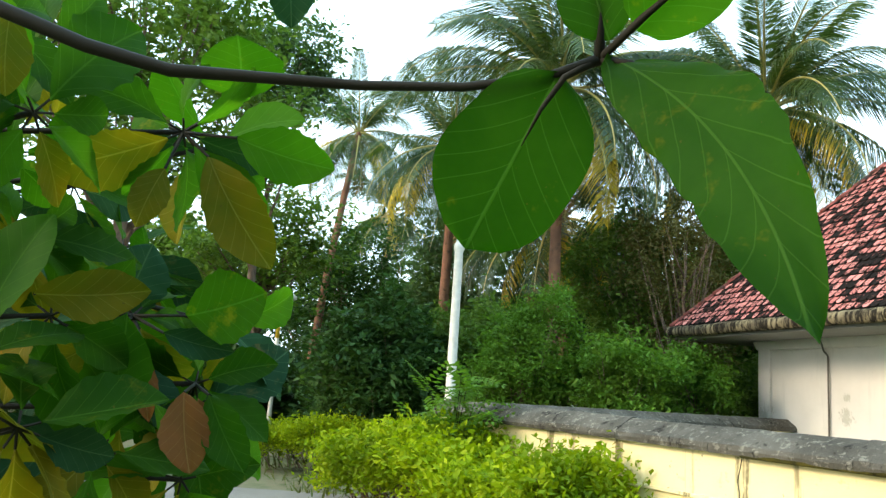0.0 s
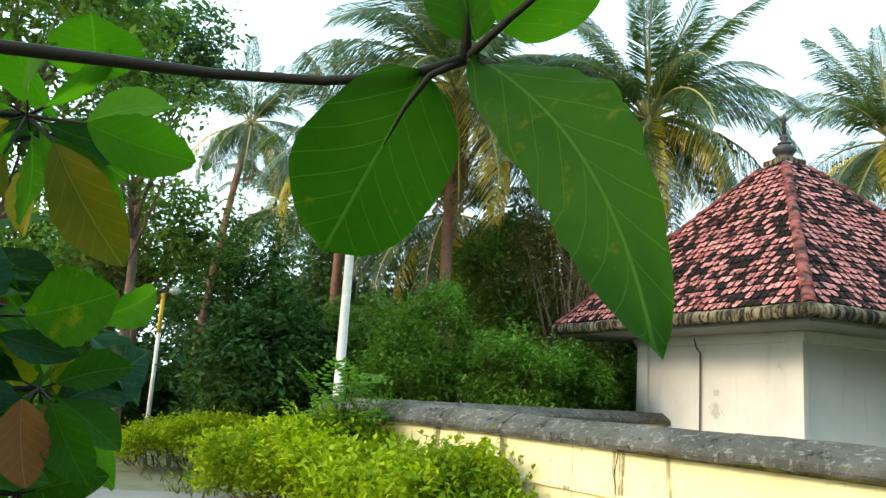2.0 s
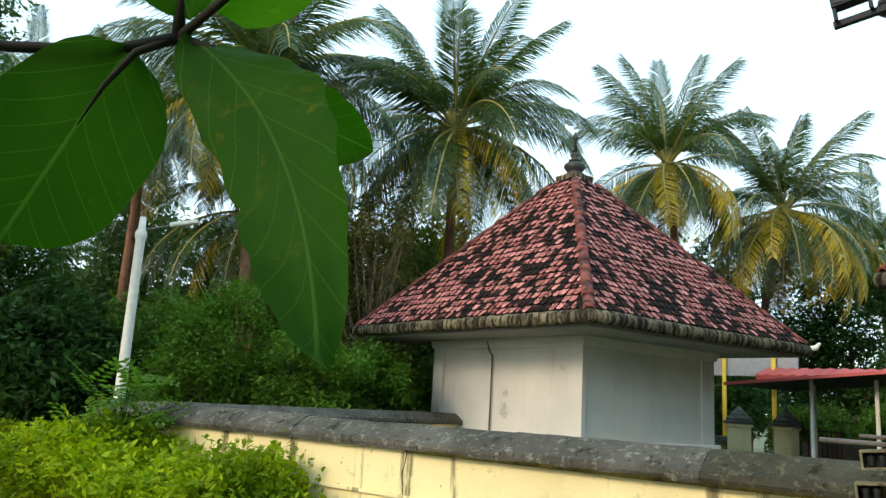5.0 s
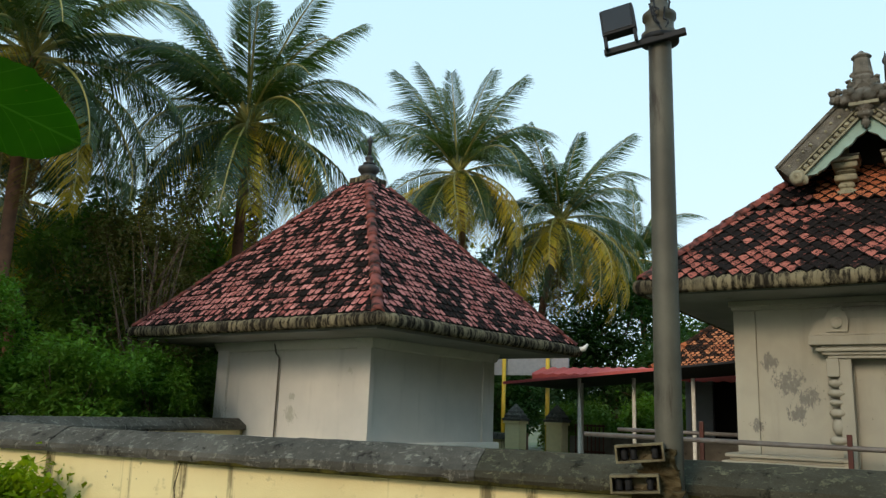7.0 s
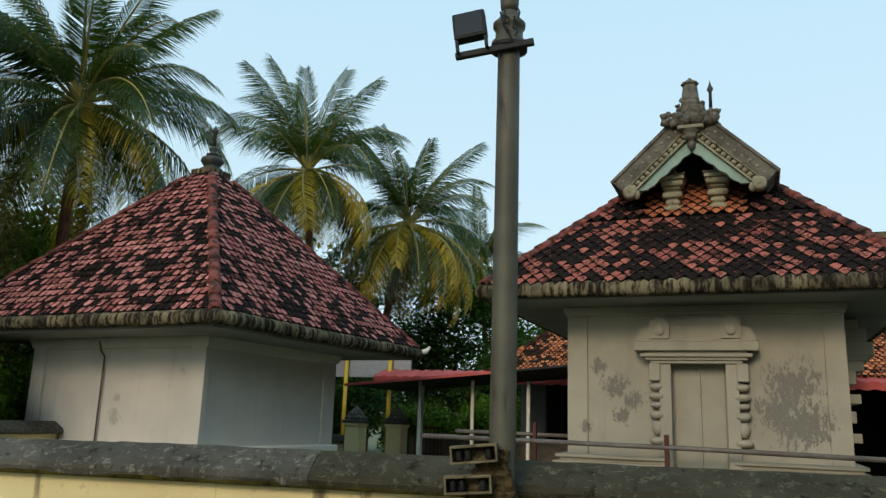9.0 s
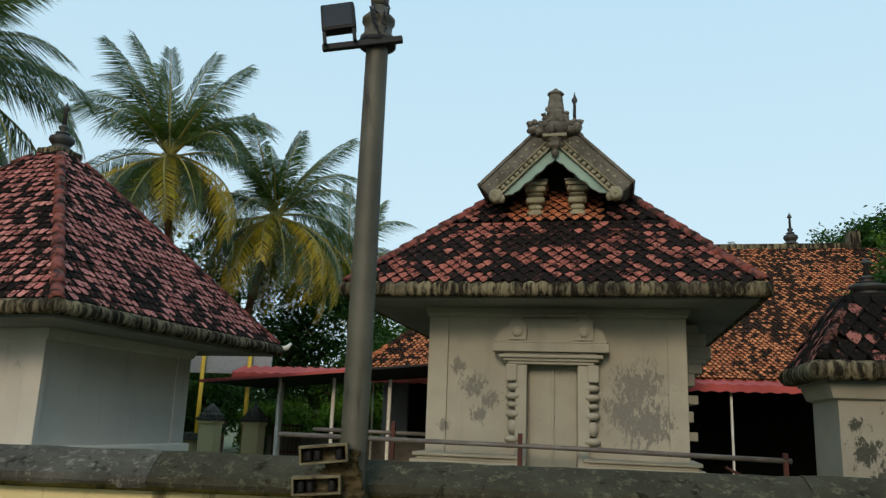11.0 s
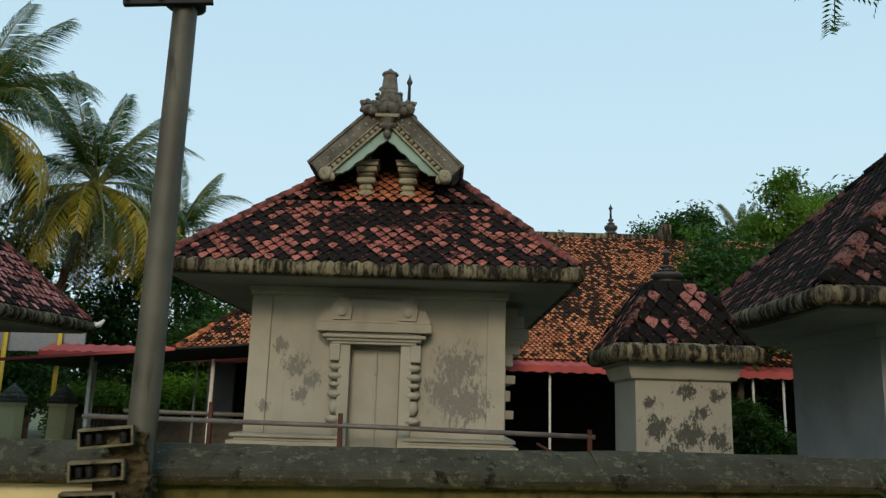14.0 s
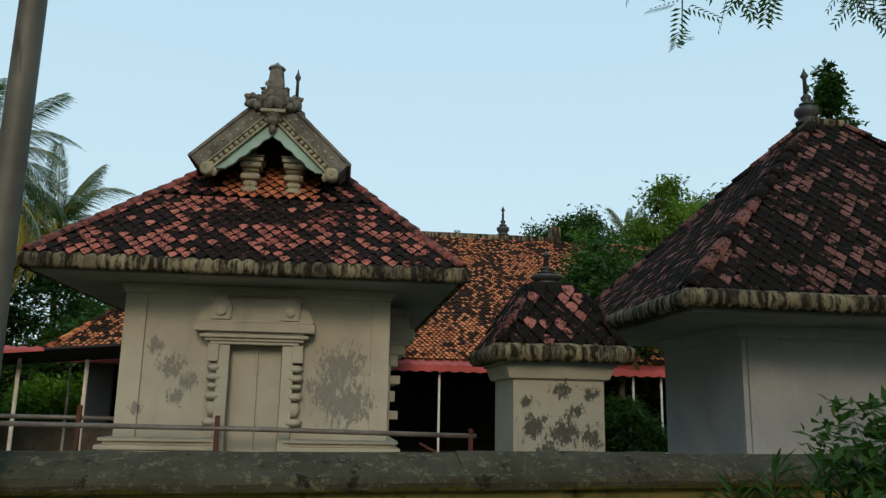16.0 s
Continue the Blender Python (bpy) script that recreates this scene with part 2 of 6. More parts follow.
M_TILE_PINK = tile_mat("pink-red clay tile", (0.62, 0.25, 0.22), (0.34, 0.090, 0.078), (0.010, 0.008, 0.007), 0.86, 1.6)
M_TILE_RED = tile_mat("red clay tile", (0.46, 0.15, 0.11), (0.22, 0.052, 0.040), (0.012, 0.009, 0.008), 0.78, 1.4)
M_TILE_ORANGE = tile_mat("orange clay tile", (0.66, 0.25, 0.11), (0.40, 0.11, 0.05), (0.022, 0.014, 0.010), 0.84, 0.9)
M_TILE_CLEAN = tile_mat("clean orange clay tile", (0.60, 0.21, 0.10), (0.46, 0.14, 0.065), (0.06, 0.025, 0.016), 1.15, 1.5)
M_TILE_DARK = tile_mat("dark mossy clay tile", (0.32, 0.12, 0.10), (0.15, 0.047, 0.038), (0.008, 0.007, 0.006), 0.68, 2.2)
M_TILE_BLACK = tile_mat("blackened clay tile", (0.185, 0.082, 0.070), (0.090, 0.036, 0.031), (0.007, 0.006, 0.005), 0.73, 3.0)
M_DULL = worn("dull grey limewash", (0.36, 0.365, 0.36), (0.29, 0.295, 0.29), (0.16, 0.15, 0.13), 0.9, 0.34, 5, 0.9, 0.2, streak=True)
# Near-black colour puts the deep verandah's shade on its walls and ceiling.
M_SHADE = plain("verandah surface painted as deep shade", (0.018, 0.016, 0.014), 0.95, spec=0.05)
# Moss black, also painting shade into tile gaps and along tile edges.
M_MOSS_SHADE = worn("black roof moss and tile-gap shade", (0.018, 0.014, 0.012), (0.010, 0.009, 0.008), (0.035, 0.03, 0.02), 3, 0.4, 20, 0.97, 0.6, spec=0.05)
M_RIDGE = worn("red ridge tile", (0.26, 0.072, 0.055), (0.15, 0.042, 0.034), (0.022, 0.017, 0.014), 3.0, 0.56, 20, 0.85, 0.3)
M_STONE = worn("grey carved stone", (0.20, 0.18, 0.15), (0.11, 0.10, 0.082), (0.40, 0.38, 0.32), 5.0, 0.42, 60, 0.95, 1.0, spec=0.1)
M_BAND = worn("pale lichened moulding", (0.34, 0.31, 0.21), (0.24, 0.22, 0.155), (0.09, 0.08, 0.05), 5.0, 0.45, 30, 0.95, 0.6, spec=0.1)
M_TEAL = worn("faded turquoise paint", (0.30, 0.42, 0.36), (0.25, 0.35, 0.30), (0.16, 0.19, 0.16), 2.0, 0.45, 14, 0.85, 0.3)
M_DARK = plain("dark interior", (0.015, 0.014, 0.013), 0.9)
M_BRONZE = plain("blackened finial metal", (0.05, 0.048, 0.046), 0.55, 0.3)
M_STEEL = worn("weathered pole steel", (0.112, 0.104, 0.078), (0.078, 0.071, 0.053), (0.030, 0.020, 0.013), 2.2, 0.46, 26, 0.55, 0.3, 0.15, streak=True, spec=0.4)
M_PALEPOLE = plain("pale painted pole", (0.64, 0.61, 0.54), 0.5, 0.0)
M_RAIL = worn("grey rail pipe", (0.20, 0.18, 0.165), (0.14, 0.12, 0.11), (0.16, 0.06, 0.035), 4, 0.4, 20, 0.6, 0.2, 0.3)
M_RUST = worn("red oxide post", (0.105, 0.034, 0.026), (0.065, 0.026, 0.02), (0.03, 0.02, 0.016), 4, 0.4, 20, 0.75, 0.2)
M_IRON = worn("rusty mossy bracket", (0.20, 0.17, 0.10), (0.12, 0.095, 0.055), (0.05, 0.032, 0.018), 8, 0.5, 26, 0.85, 0.5, 0.05)
M_BRICK = worn("crumbled mossy packing", (0.105, 0.078, 0.040), (0.060, 0.048, 0.024), (0.022, 0.018, 0.010), 9, 0.5, 26, 0.96, 1.0, spec=0.06)
M_REDSHEET = worn("red roof sheet", (0.50, 0.095, 0.085), (0.40, 0.075, 0.07), (0.16, 0.05, 0.045), 1.5, 0.35, 12, 0.55, 0.1)
M_GREYSHEET = plain("grey roof sheet", (0.30, 0.32, 0.35), 0.6, 0.1)
M_PILLAR = plain("bright yellow pillar paint", (0.88, 0.74, 0.40), 0.85, vary=0.1)
M_YPOLE = plain("yellow painted pole", (0.62, 0.40, 0.03), 0.5)
M_WOOD = worn("grey weathered timber", (0.16, 0.14, 0.115), (0.10, 0.09, 0.075), (0.05, 0.045, 0.04), 2, 0.45, 16, 0.85, 0.4)
M_LAMP = plain("black lamp housing", (0.02, 0.021, 0.024), 0.6, 0.0, 0.2)
M_GLASS = plain("dusty lamp glass", (0.012, 0.016, 0.022), 0.35, 0.0, 0.3)
M_BARK = worn("brown bark", (0.17, 0.11, 0.075), (0.10, 0.07, 0.05), (0.05, 0.04, 0.03), 3, 0.5, 14, 0.95, 0.9)
M_PALMBARK = worn("ringed palm bark", (0.25, 0.12, 0.07), (0.17, 0.085, 0.055), (0.08, 0.05, 0.035), 3, 0.45, 16, 0.95, 0.8)
M_TWIG = plain("dark green twig", (0.020, 0.018, 0.012), 0.7, spec=0.15)
M_FROND = leaf_mat("palm leaflet", (0.030, 0.070, 0.012), (0.085, 0.12, 0.018), 0.34, 0.34, None, 0.55)
M_FROND_OLD = leaf_mat("yellowing palm leaflet", (0.62, 0.42, 0.03), (0.34, 0.29, 0.02), 0.36, 0.4, None, 0.3)
M_FROND_DRY = leaf_mat("dry palm leaflet", (0.22, 0.13, 0.05), (0.14, 0.09, 0.04), 0.2, 0.6)
M_RACHIS = plain("palm rib", (0.30, 0.26, 0.07), 0.5)
M_COCONUT = plain("coconut husk", (0.33, 0.19, 0.05), 0.6)
M_LEAF_MID = leaf_mat("mid green leaf", (0.08, 0.155, 0.026), (0.135, 0.21, 0.04), 0.42)
M_LEAF_DARK = leaf_mat("dark green leaf", (0.030, 0.078, 0.020), (0.060, 0.12, 0.028), 0.34)
M_LEAF_FRESH = leaf_mat("fresh green leaf", (0.13, 0.25, 0.03), (0.075, 0.17, 0.02), 0.42)
M_LEAF_BLUE = leaf_mat("blue green leaf", (0.06, 0.12, 0.05), (0.10, 0.165, 0.065), 0.4)
M_HEDGE = leaf_mat("golden hedge leaf", (0.15, 0.24, 0.004), (0.35, 0.42, 0.006), 0.38, 0.6)
M_LIME = leaf_mat("lime green leaf", (0.16, 0.24, 0.03), (0.10, 0.18, 0.03), 0.4)
M_GRASS = leaf_mat("grass blade", (0.07, 0.11, 0.025), (0.13, 0.13, 0.05), 0.3)
M_VINE = leaf_mat("olive dry vine leaf", (0.16, 0.145, 0.05), (0.10, 0.115, 0.038), 0.38)
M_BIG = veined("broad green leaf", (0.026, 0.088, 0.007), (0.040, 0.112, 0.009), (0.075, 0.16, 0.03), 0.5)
# M_BIG_LIT repeats the green leaf in a brighter colour, as if lit.
M_BIG_LIT = veined("broad leaf painted as lit", (0.055, 0.160, 0.010), (0.078, 0.195, 0.014), (0.10, 0.22, 0.04), 0.52)
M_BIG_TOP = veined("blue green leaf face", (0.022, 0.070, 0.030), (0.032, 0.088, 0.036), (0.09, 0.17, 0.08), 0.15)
M_BIG_YEL = veined("yellowing broad leaf", (0.20, 0.15, 0.012), (0.11, 0.13, 0.012), (0.30, 0.25, 0.06), 0.4)
M_BIG_RED = veined("russet dying leaf", (0.27, 0.10, 0.035), (0.20, 0.085, 0.03), (0.36, 0.20, 0.08), 0.35)


# ---- building blocks ----
def mesh_of(bm, name, mat, smooth=False):
    me = bpy.data.meshes.new(name)
    bm.to_mesh(me)
    bm.free()
    me.materials.append(mat)
    if smooth:
        me.polygons.foreach_set("use_smooth", [True] * len(me.polygons))
    return me


def part(name, bm, material, parent, label="", smooth=False, m=None):
    """Link a bmesh (or a mesh) as one mesh object under a thing."""
    me = bm if isinstance(bm, bpy.types.Mesh) else mesh_of(bm, name, material, smooth)
    ob = new(name, me)
    ob.parent = parent
    if m is not None:
        ob.matrix_basis = m
    if label:
        ob["label"] = label
    return ob


def thing(name, m, label, category, group="", kind=""):
    ob = new(name)
    ob.empty_display_size = 0.1
    ob.matrix_basis = m
    return tagged(ob, label, category, group, kind)


def box(x0, x1, y0, y1, z0, z1, bevel=0.0, bm=None):
    own = bmesh.new()
    bmesh.ops.create_cube(own, size=1)
    for v in own.verts:
        v.co = Vector(((x0 + x1) / 2 + v.co.x * (x1 - x0), (y0 + y1) / 2 + v.co.y * (y1 - y0), (z0 + z1) / 2 + v.co.z * (z1 - z0)))
    if bevel:
        bmesh.ops.bevel(own, geom=own.edges[:], offset=bevel, segments=2, affect="EDGES", profile=0.6)
    if bm is None:
        return own
    return merge(bm, own)


def merge(bm, other, m=None):
    if m is not None:
        bmesh.ops.transform(other, matrix=m, verts=other.verts)
    me = bpy.data.meshes.new("tmp")
    other.to_mesh(me)
    other.free()
    bm.from_mesh(me)
    bpy.data.meshes.remove(me)
    return bm


def lathe(profile, n=20, bm=None, at=(0, 0, 0)):
    """A turned solid from (radius, height) pairs, bottom to top."""
    bm = bm or bmesh.new()
    rings = []
    for r, z in profile:
        rings.append([bm.verts.new((at[0] + r * math.cos(2 * math.pi * k / n), at[1] + r * math.sin(2 * math.pi * k / n), at[2] + z)) for k in range(n)])
    for a, b in zip(rings, rings[1:]):
        for k in range(n):
            bm.faces.new((a[k], a[(k + 1) % n], b[(k + 1) % n], b[k]))
    bm.faces.new(list(reversed(rings[0])))
    bm.faces.new(rings[-1])
    return bm


def tube(points, radii, n=8, bm=None):
    """A round limb along points, with a radius at each."""
    bm = bm or bmesh.new()
    pts = [Vector(p) for p in points]
    rings = []
    for i, p in enumerate(pts):
        d = (pts[min(i + 1, len(pts) - 1)] - pts[max(i - 1, 0)]).normalized()
        side = d.cross(Vector((0, 0, 1)) if abs(d.z) < 0.9 else Vector((1, 0, 0))).normalized()
        up = side.cross(d)
        r = radii[i] if isinstance(radii, (list, tuple)) else radii
        rings.append([bm.verts.new(p + r * (math.cos(2 * math.pi * k / n) * side + math.sin(2 * math.pi * k / n) * up)) for k in range(n)])
    for a, b in zip(rings, rings[1:]):
        for k in range(n):
            bm.faces.new((a[k], a[(k + 1) % n], b[(k + 1) % n], b[k]))
    bm.faces.new(list(reversed(rings[0])))
    bm.faces.new(rings[-1])
    return bm


def extrude(outline, depth, bm=None):
    """A plate: an outline of (x, z) pairs, from y = 0 to y = depth."""
    bm = bm or bmesh.new()
    a = [bm.verts.new((x, 0, z)) for x, z in outline]
    b = [bm.verts.new((x, depth, z)) for x, z in outline]
    n = len(a)
    bm.faces.new(a)
    bm.faces.new(list(reversed(b)))
    for i in range(n):
        bm.faces.new((a[i], b[i], b[(i + 1) % n], a[(i + 1) % n]))
    bmesh.ops.recalc_face_normals(bm, faces=bm.faces)
    return bm


def frame_sweep(x0, x1, y0, y1, profile, wobble=0.0, seed=0):
    """A closed profile of (outward, height) pairs carried round a rectangle, with mitred corners."""
    rng = random.Random(seed)
    bm = bmesh.new()
    steps = []
    n = 14
    for (ax, ay), (bx, by), (cx, cy), (dx, dy) in (
        ((x0, y0), (x1, y0), (-1, -1), (1, -1)), ((x1, y0), (x1, y1), (1, -1), (1, 1)),
        ((x1, y1), (x0, y1), (1, 1), (-1, 1)), ((x0, y1), (x0, y0), (-1, 1), (-1, -1))):
        for k in range(n):
            f = k / n
            ox, oy = cx + (dx - cx) * f, cy + (dy - cy) * f
            if 0 < k:
                ox, oy = (cx if cx == dx else 0), (cy if cy == dy else 0)
            w = rng.uniform(-wobble, wobble)
            steps.append((ax + (bx - ax) * f, ay + (by - ay) * f, ox, oy, w))
    rings = [[bm.verts.new((x + ox * o, y + oy * o, z + w)) for o, z in profile] for x, y, ox, oy, w in steps]
    for a, b in zip(rings, rings[1:] + rings[:1]):
        for k in range(len(profile)):
            j = (k + 1) % len(profile)
            bm.faces.new((a[k], a[j], b[j], b[k]))
    bmesh.ops.recalc_face_normals(bm, faces=bm.faces)
    return bm


def from_arrays(name, verts, faces, mat, smooth=False):
    me = bpy.data.meshes.new(name)
    me.from_pydata(verts, [], faces)
    me.materials.append(mat)
    if smooth:
        me.polygons.foreach_set("use_smooth", [True] * len(me.polygons))
    return me


# ---- roofs ----
def tile_shape(w, l, pointed):
    """One clay tile: a plate with a rounded nose, and a black rim round its face, moss with the tile's shadow line
    painted in.
    """
    rows = [(-0.46 * w, 0.62 * l), (0.46 * w, 0.62 * l), (0.46 * w, 0.04 * l)]
    nose = 6
    for k in range(1, nose):
        g = 1 - 2 * k / nose
        drop = math.sin(math.acos(g)) if pointed < 0.5 else (1 - abs(g)) ** 0.8
        rows.append((0.46 * w * g, 0.04 * l - pointed * l * drop))
    rows.append((-0.46 * w, 0.04 * l))
    n = len(rows)
    cy = 0.12 * l
    face = [(x * 0.86, cy + (y - cy) * 0.86, 0.026 if y < 0.3 * l else 0.008) for x, y in rows]
    rim = [(x, y, 0.021 if y < 0.3 * l else 0.004) for x, y in rows]
    low = [(x, y, z - 0.024) for x, y, z in rim]
    faces = [tuple(range(n))]
    faces += [(i, i + n, (i + 1) % n + n, (i + 1) % n) for i in range(n)]
    faces += [(i + n, i + 2 * n, (i + 1) % n + 2 * n, (i + 1) % n + n) for i in range(n)]
    return face + rim + low, faces, [0] + [1] * (2 * n)


def tile_mesh(name, verts, faces, slots, mat):
    me = from_arrays(name, verts, faces, mat)
    me.materials.append(M_MOSS_SHADE)
    me.polygons.foreach_set("material_index", slots)
    return me


def lay_tiles(root, slopes, w, row, pointed, mat, limit, seed, stagger=True, lift=0.03):
    """Tiles over slopes, each slope four corners: lower left, lower right, upper right, upper left, in the root's space.
    The lowest rows of the first slopes are tiles of their own, the rest one mesh."""
    rng = random.Random(seed)
    verts, faces, slots = tile_shape(w, row * 1.5, pointed)
    single = tile_mesh("tile", verts, faces, slots, mat)
    rest_v, rest_f, rest_s, count = [], [], [], 0
    for a, b, c, d in slopes:
        a, b, c, d = (Vector(p) for p in (a, b, c, d))
        ex = (b - a).normalized()
        ey = (d - a) - (d - a).dot(ex) * ex
        length = ey.length
        ey.normalize()
        ez = ex.cross(ey)
        rows = int(length / row)
        for i in range(rows):
            s = (i + 0.5) * row / length
            left, right = (a + (d - a) * s), (b + (c - b) * s)
            l0, l1 = (left - a).dot(ex), (right - a).dot(ex)
            off = (0.5 if stagger and i % 2 else 0.0) * w
            k = math.ceil((l0 - off) / w)
            while k * w + off < l1:
                x = k * w + off
                k += 1
                if x < l0 + 0.2 * w or x > l1 - 0.2 * w:
                    continue
                p = a + ex * (x + rng.uniform(-0.006, 0.006)) + ey * ((i + 0.35) * row + rng.uniform(-0.006, 0.006)) + ez * (lift + rng.uniform(0, 0.01))
                m = Matrix((ex, ey, ez)).transposed().to_4x4()
                m = Matrix.Translation(p) @ m @ Euler((rng.uniform(-0.02, 0.03), rng.uniform(-0.04, 0.04), rng.uniform(-0.05, 0.05))).to_matrix().to_4x4()
                if count < limit:
                    part("tile", single, None, root, m=m)
                    count += 1
                else:
                    base = len(rest_v)
                    rest_v += [m @ Vector(v) for v in verts]
                    rest_f += [tuple(base + q for q in f) for f in faces]
                    rest_s += slots
    if rest_v:
        ob = part("upper_tiles", tile_mesh("upper_tiles", rest_v, rest_f, rest_s, mat), None, root)
        ob["kind"] = "stuff"


def hip_row(root, a, b, r, mat, step=0.32, seed=0):
    """Half-round ridge tiles lapped along a hip from a up to b."""
    rng = random.Random(seed)
    a, b = Vector(a), Vector(b)
    d = (b - a).normalized()
    side = d.cross(Vector((0, 0, 1))).normalized()
    up = side.cross(d)
    n = 8
    bm = bmesh.new()
    ends = []
    for y, rr in ((0, r * 1.15), (step * 1.1, r * 0.85)):
        outer = [bm.verts.new((rr * math.cos(math.pi * k / n), y, rr * 0.8 * math.sin(math.pi * k / n))) for k in range(n + 1)]
        inner = [bm.verts.new((rr * 0.8 * math.cos(math.pi * k / n), y, rr * 0.6 * math.sin(math.pi * k / n) - 0.01)) for k in range(n + 1)]
        ends.append((outer, inner))
    (o1, i1), (o2, i2) = ends
    for k in range(n):
        bm.faces.new((o1[k], o1[k + 1], o2[k + 1], o2[k]))
        bm.faces.new((o1[k + 1], o1[k], i1[k], i1[k + 1]))
        bm.faces.new((o2[k], o2[k + 1], i2[k + 1], i2[k]))
    me = mesh_of(bm, "ridge_tile", mat, True)
    m0 = Matrix((side, d, up)).transposed().to_4x4()
    for k in range(int((b - a).length / step)):
        part("ridge_tile", me, None, root, m=Matrix.Translation(a + d * (k * step) + up * rng.uniform(0.0, 0.012)) @ m0)


def slope_deck(slopes, thick=0.06):
    bm = bmesh.new()
    for s in slopes:
        bm.faces.new([bm.verts.new(p) for p in s])
    return bm


def finial(root_m, h, r, label, mat=None):
    """A turned temple finial: a pot on rings, a neck and a spike."""
    root = thing("finial", root_m, label, "finial", "roof finials")
    part("base", lathe([(r * 0.9, 0), (r * 0.95, 0.05 * h), (r * 0.6, 0.08 * h), (r * 0.75, 0.12 * h), (r * 1.0, 0.2 * h), (r * 0.95, 0.27 * h), (r * 0.45, 0.33 * h)], 16), mat or M_BRONZE, root, smooth=True)
    part("neck", lathe([(r * 0.55, 0.33 * h), (r * 0.6, 0.36 * h), (r * 0.25, 0.4 * h), (r * 0.4, 0.45 * h), (r * 0.42, 0.48 * h), (r * 0.18, 0.53 * h)], 14), mat or M_BRONZE, root, smooth=True)
    part("spike", lathe([(r * 0.18, 0.53 * h), (r * 0.15, 0.8 * h), (r * 0.3, 0.84 * h), (r * 0.3, 0.87 * h), (r * 0.12, 0.93 * h), (0.003, h)], 12), mat or M_BRONZE, root, smooth=True)
    return root


def pilaster(root, x, y0, y1, z0, z1, w, mat):
    part("pilaster", box(x - w / 2, x + w / 2, y0, y1, z0, z1, 0.008), mat, root)


EAVE_ROLL = [(0.0, 0.0), (0.06, -0.01), (0.10, 0.03), (0.115, 0.09), (0.10, 0.15), (0.05, 0.185), (0.0, 0.19), (-0.08, 0.16), (-0.08, 0.0)]


def shrine(name, m, x0, x1, y0, y1, over, eave_z, apex_z, wall_mat, tile, tile_w, tile_row, limit, seed, label, category="shrine", pointed=0.35, stagger=True, e=0.16):
    """A square shrine under a tiled hip roof with deep eaves. x0..y1: the eaves' rectangle, in the root's space."""
    root = thing(name, m, label, category)
    a0, a1, b0, b1 = x0 + over, x1 - over, y0 + over, y1 - over
    part("wall", box(a0, a1, b0, b1, 0, eave_z - 0.1, 0.01), wall_mat, root)
    part("plinth", box(a0 - 0.10, a1 + 0.10, b0 - 0.10, b1 + 0.10, 0, 1.12 if over > 0.6 else 1.0, 0.02), M_WHITE, root)
    part("soffit", box(x0 + 0.05, x1 - 0.05, y0 + 0.05, y1 - 0.05, eave_z - 0.04, eave_z + 0.02), M_SOFFIT, root)
    part("cornice", frame_sweep(a0, a1, b0, b1, [(0.0, eave_z - 0.20), (0.05, eave_z - 0.18), (0.09, eave_z - 0.06), (0.09, eave_z - 0.035), (-0.02, eave_z - 0.035)]), wall_mat, root)
    part("eave_roll", frame_sweep(x0, x1, y0, y1, [(o, z + eave_z) for o, z in EAVE_ROLL], 0.008, seed), M_EAVE, root, "lichened rounded eave roll", smooth=True)
    z0 = eave_z + 0.15
    cx, cy = (x0 + x1) / 2, (y0 + y1) / 2
    top = [(cx - e, cy - e, apex_z), (cx + e, cy - e, apex_z), (cx + e, cy + e, apex_z), (cx - e, cy + e, apex_z)]
    low = [(x0, y0, z0), (x1, y0, z0), (x1, y1, z0), (x0, y1, z0)]
    slopes = [(low[k], low[(k + 1) % 4], top[(k + 1) % 4], top[k]) for k in range(4)]
    bm = slope_deck(slopes)
    bm.faces.new([bm.verts.new(p) for p in top])
    part("roof", bm, M_MOSS_SHADE, root)
    return root, slopes, low, top


def kite_leaves(name, points, size, mat, seed, aspect=0.42, droop=0.0, spread=0.5):
    """Many small leaves, each a folded kite of two triangles, one mesh."""
    rng = np.random.default_rng(seed)
    p = np.asarray(points, float)
    n = len(p)
    d = rng.normal(size=(n, 3))
    d[:, 2] = d[:, 2] * 0.6 - droop
    d /= np.linalg.norm(d, axis=1)[:, None]
    up = rng.normal(size=(n, 3)) * spread + np.array([0, 0, 1.0])
    s = np.cross(d, up)
    s /= np.linalg.norm(s, axis=1)[:, None] + 1e-9
    nrm = np.cross(s, d)
    l = (size * rng.uniform(0.6, 1.25, n))[:, None]
    w = l * aspect * 0.5
    verts = np.stack([p, p + d * l * 0.45 + s * w + nrm * w * 0.3, p + d * l, p + d * l * 0.45 - s * w + nrm * w * 0.3], 1).reshape(-1, 3)
    me = bpy.data.meshes.new(name)
    me.vertices.add(4 * n)
    me.vertices.foreach_set("co", verts.astype(np.float32).ravel())
    idx = (np.arange(n)[:, None] * 4 + np.array([[0, 1, 2, 0, 2, 3]])).ravel()
    me.loops.add(6 * n)
    me.loops.foreach_set("vertex_index", idx.astype(np.int32))
    me.polygons.add(2 * n)
    me.polygons.foreach_set("loop_start", np.arange(0, 6 * n, 3, dtype=np.int32))
    me.update(calc_edges=True)
    me.materials.append(mat)
    return me


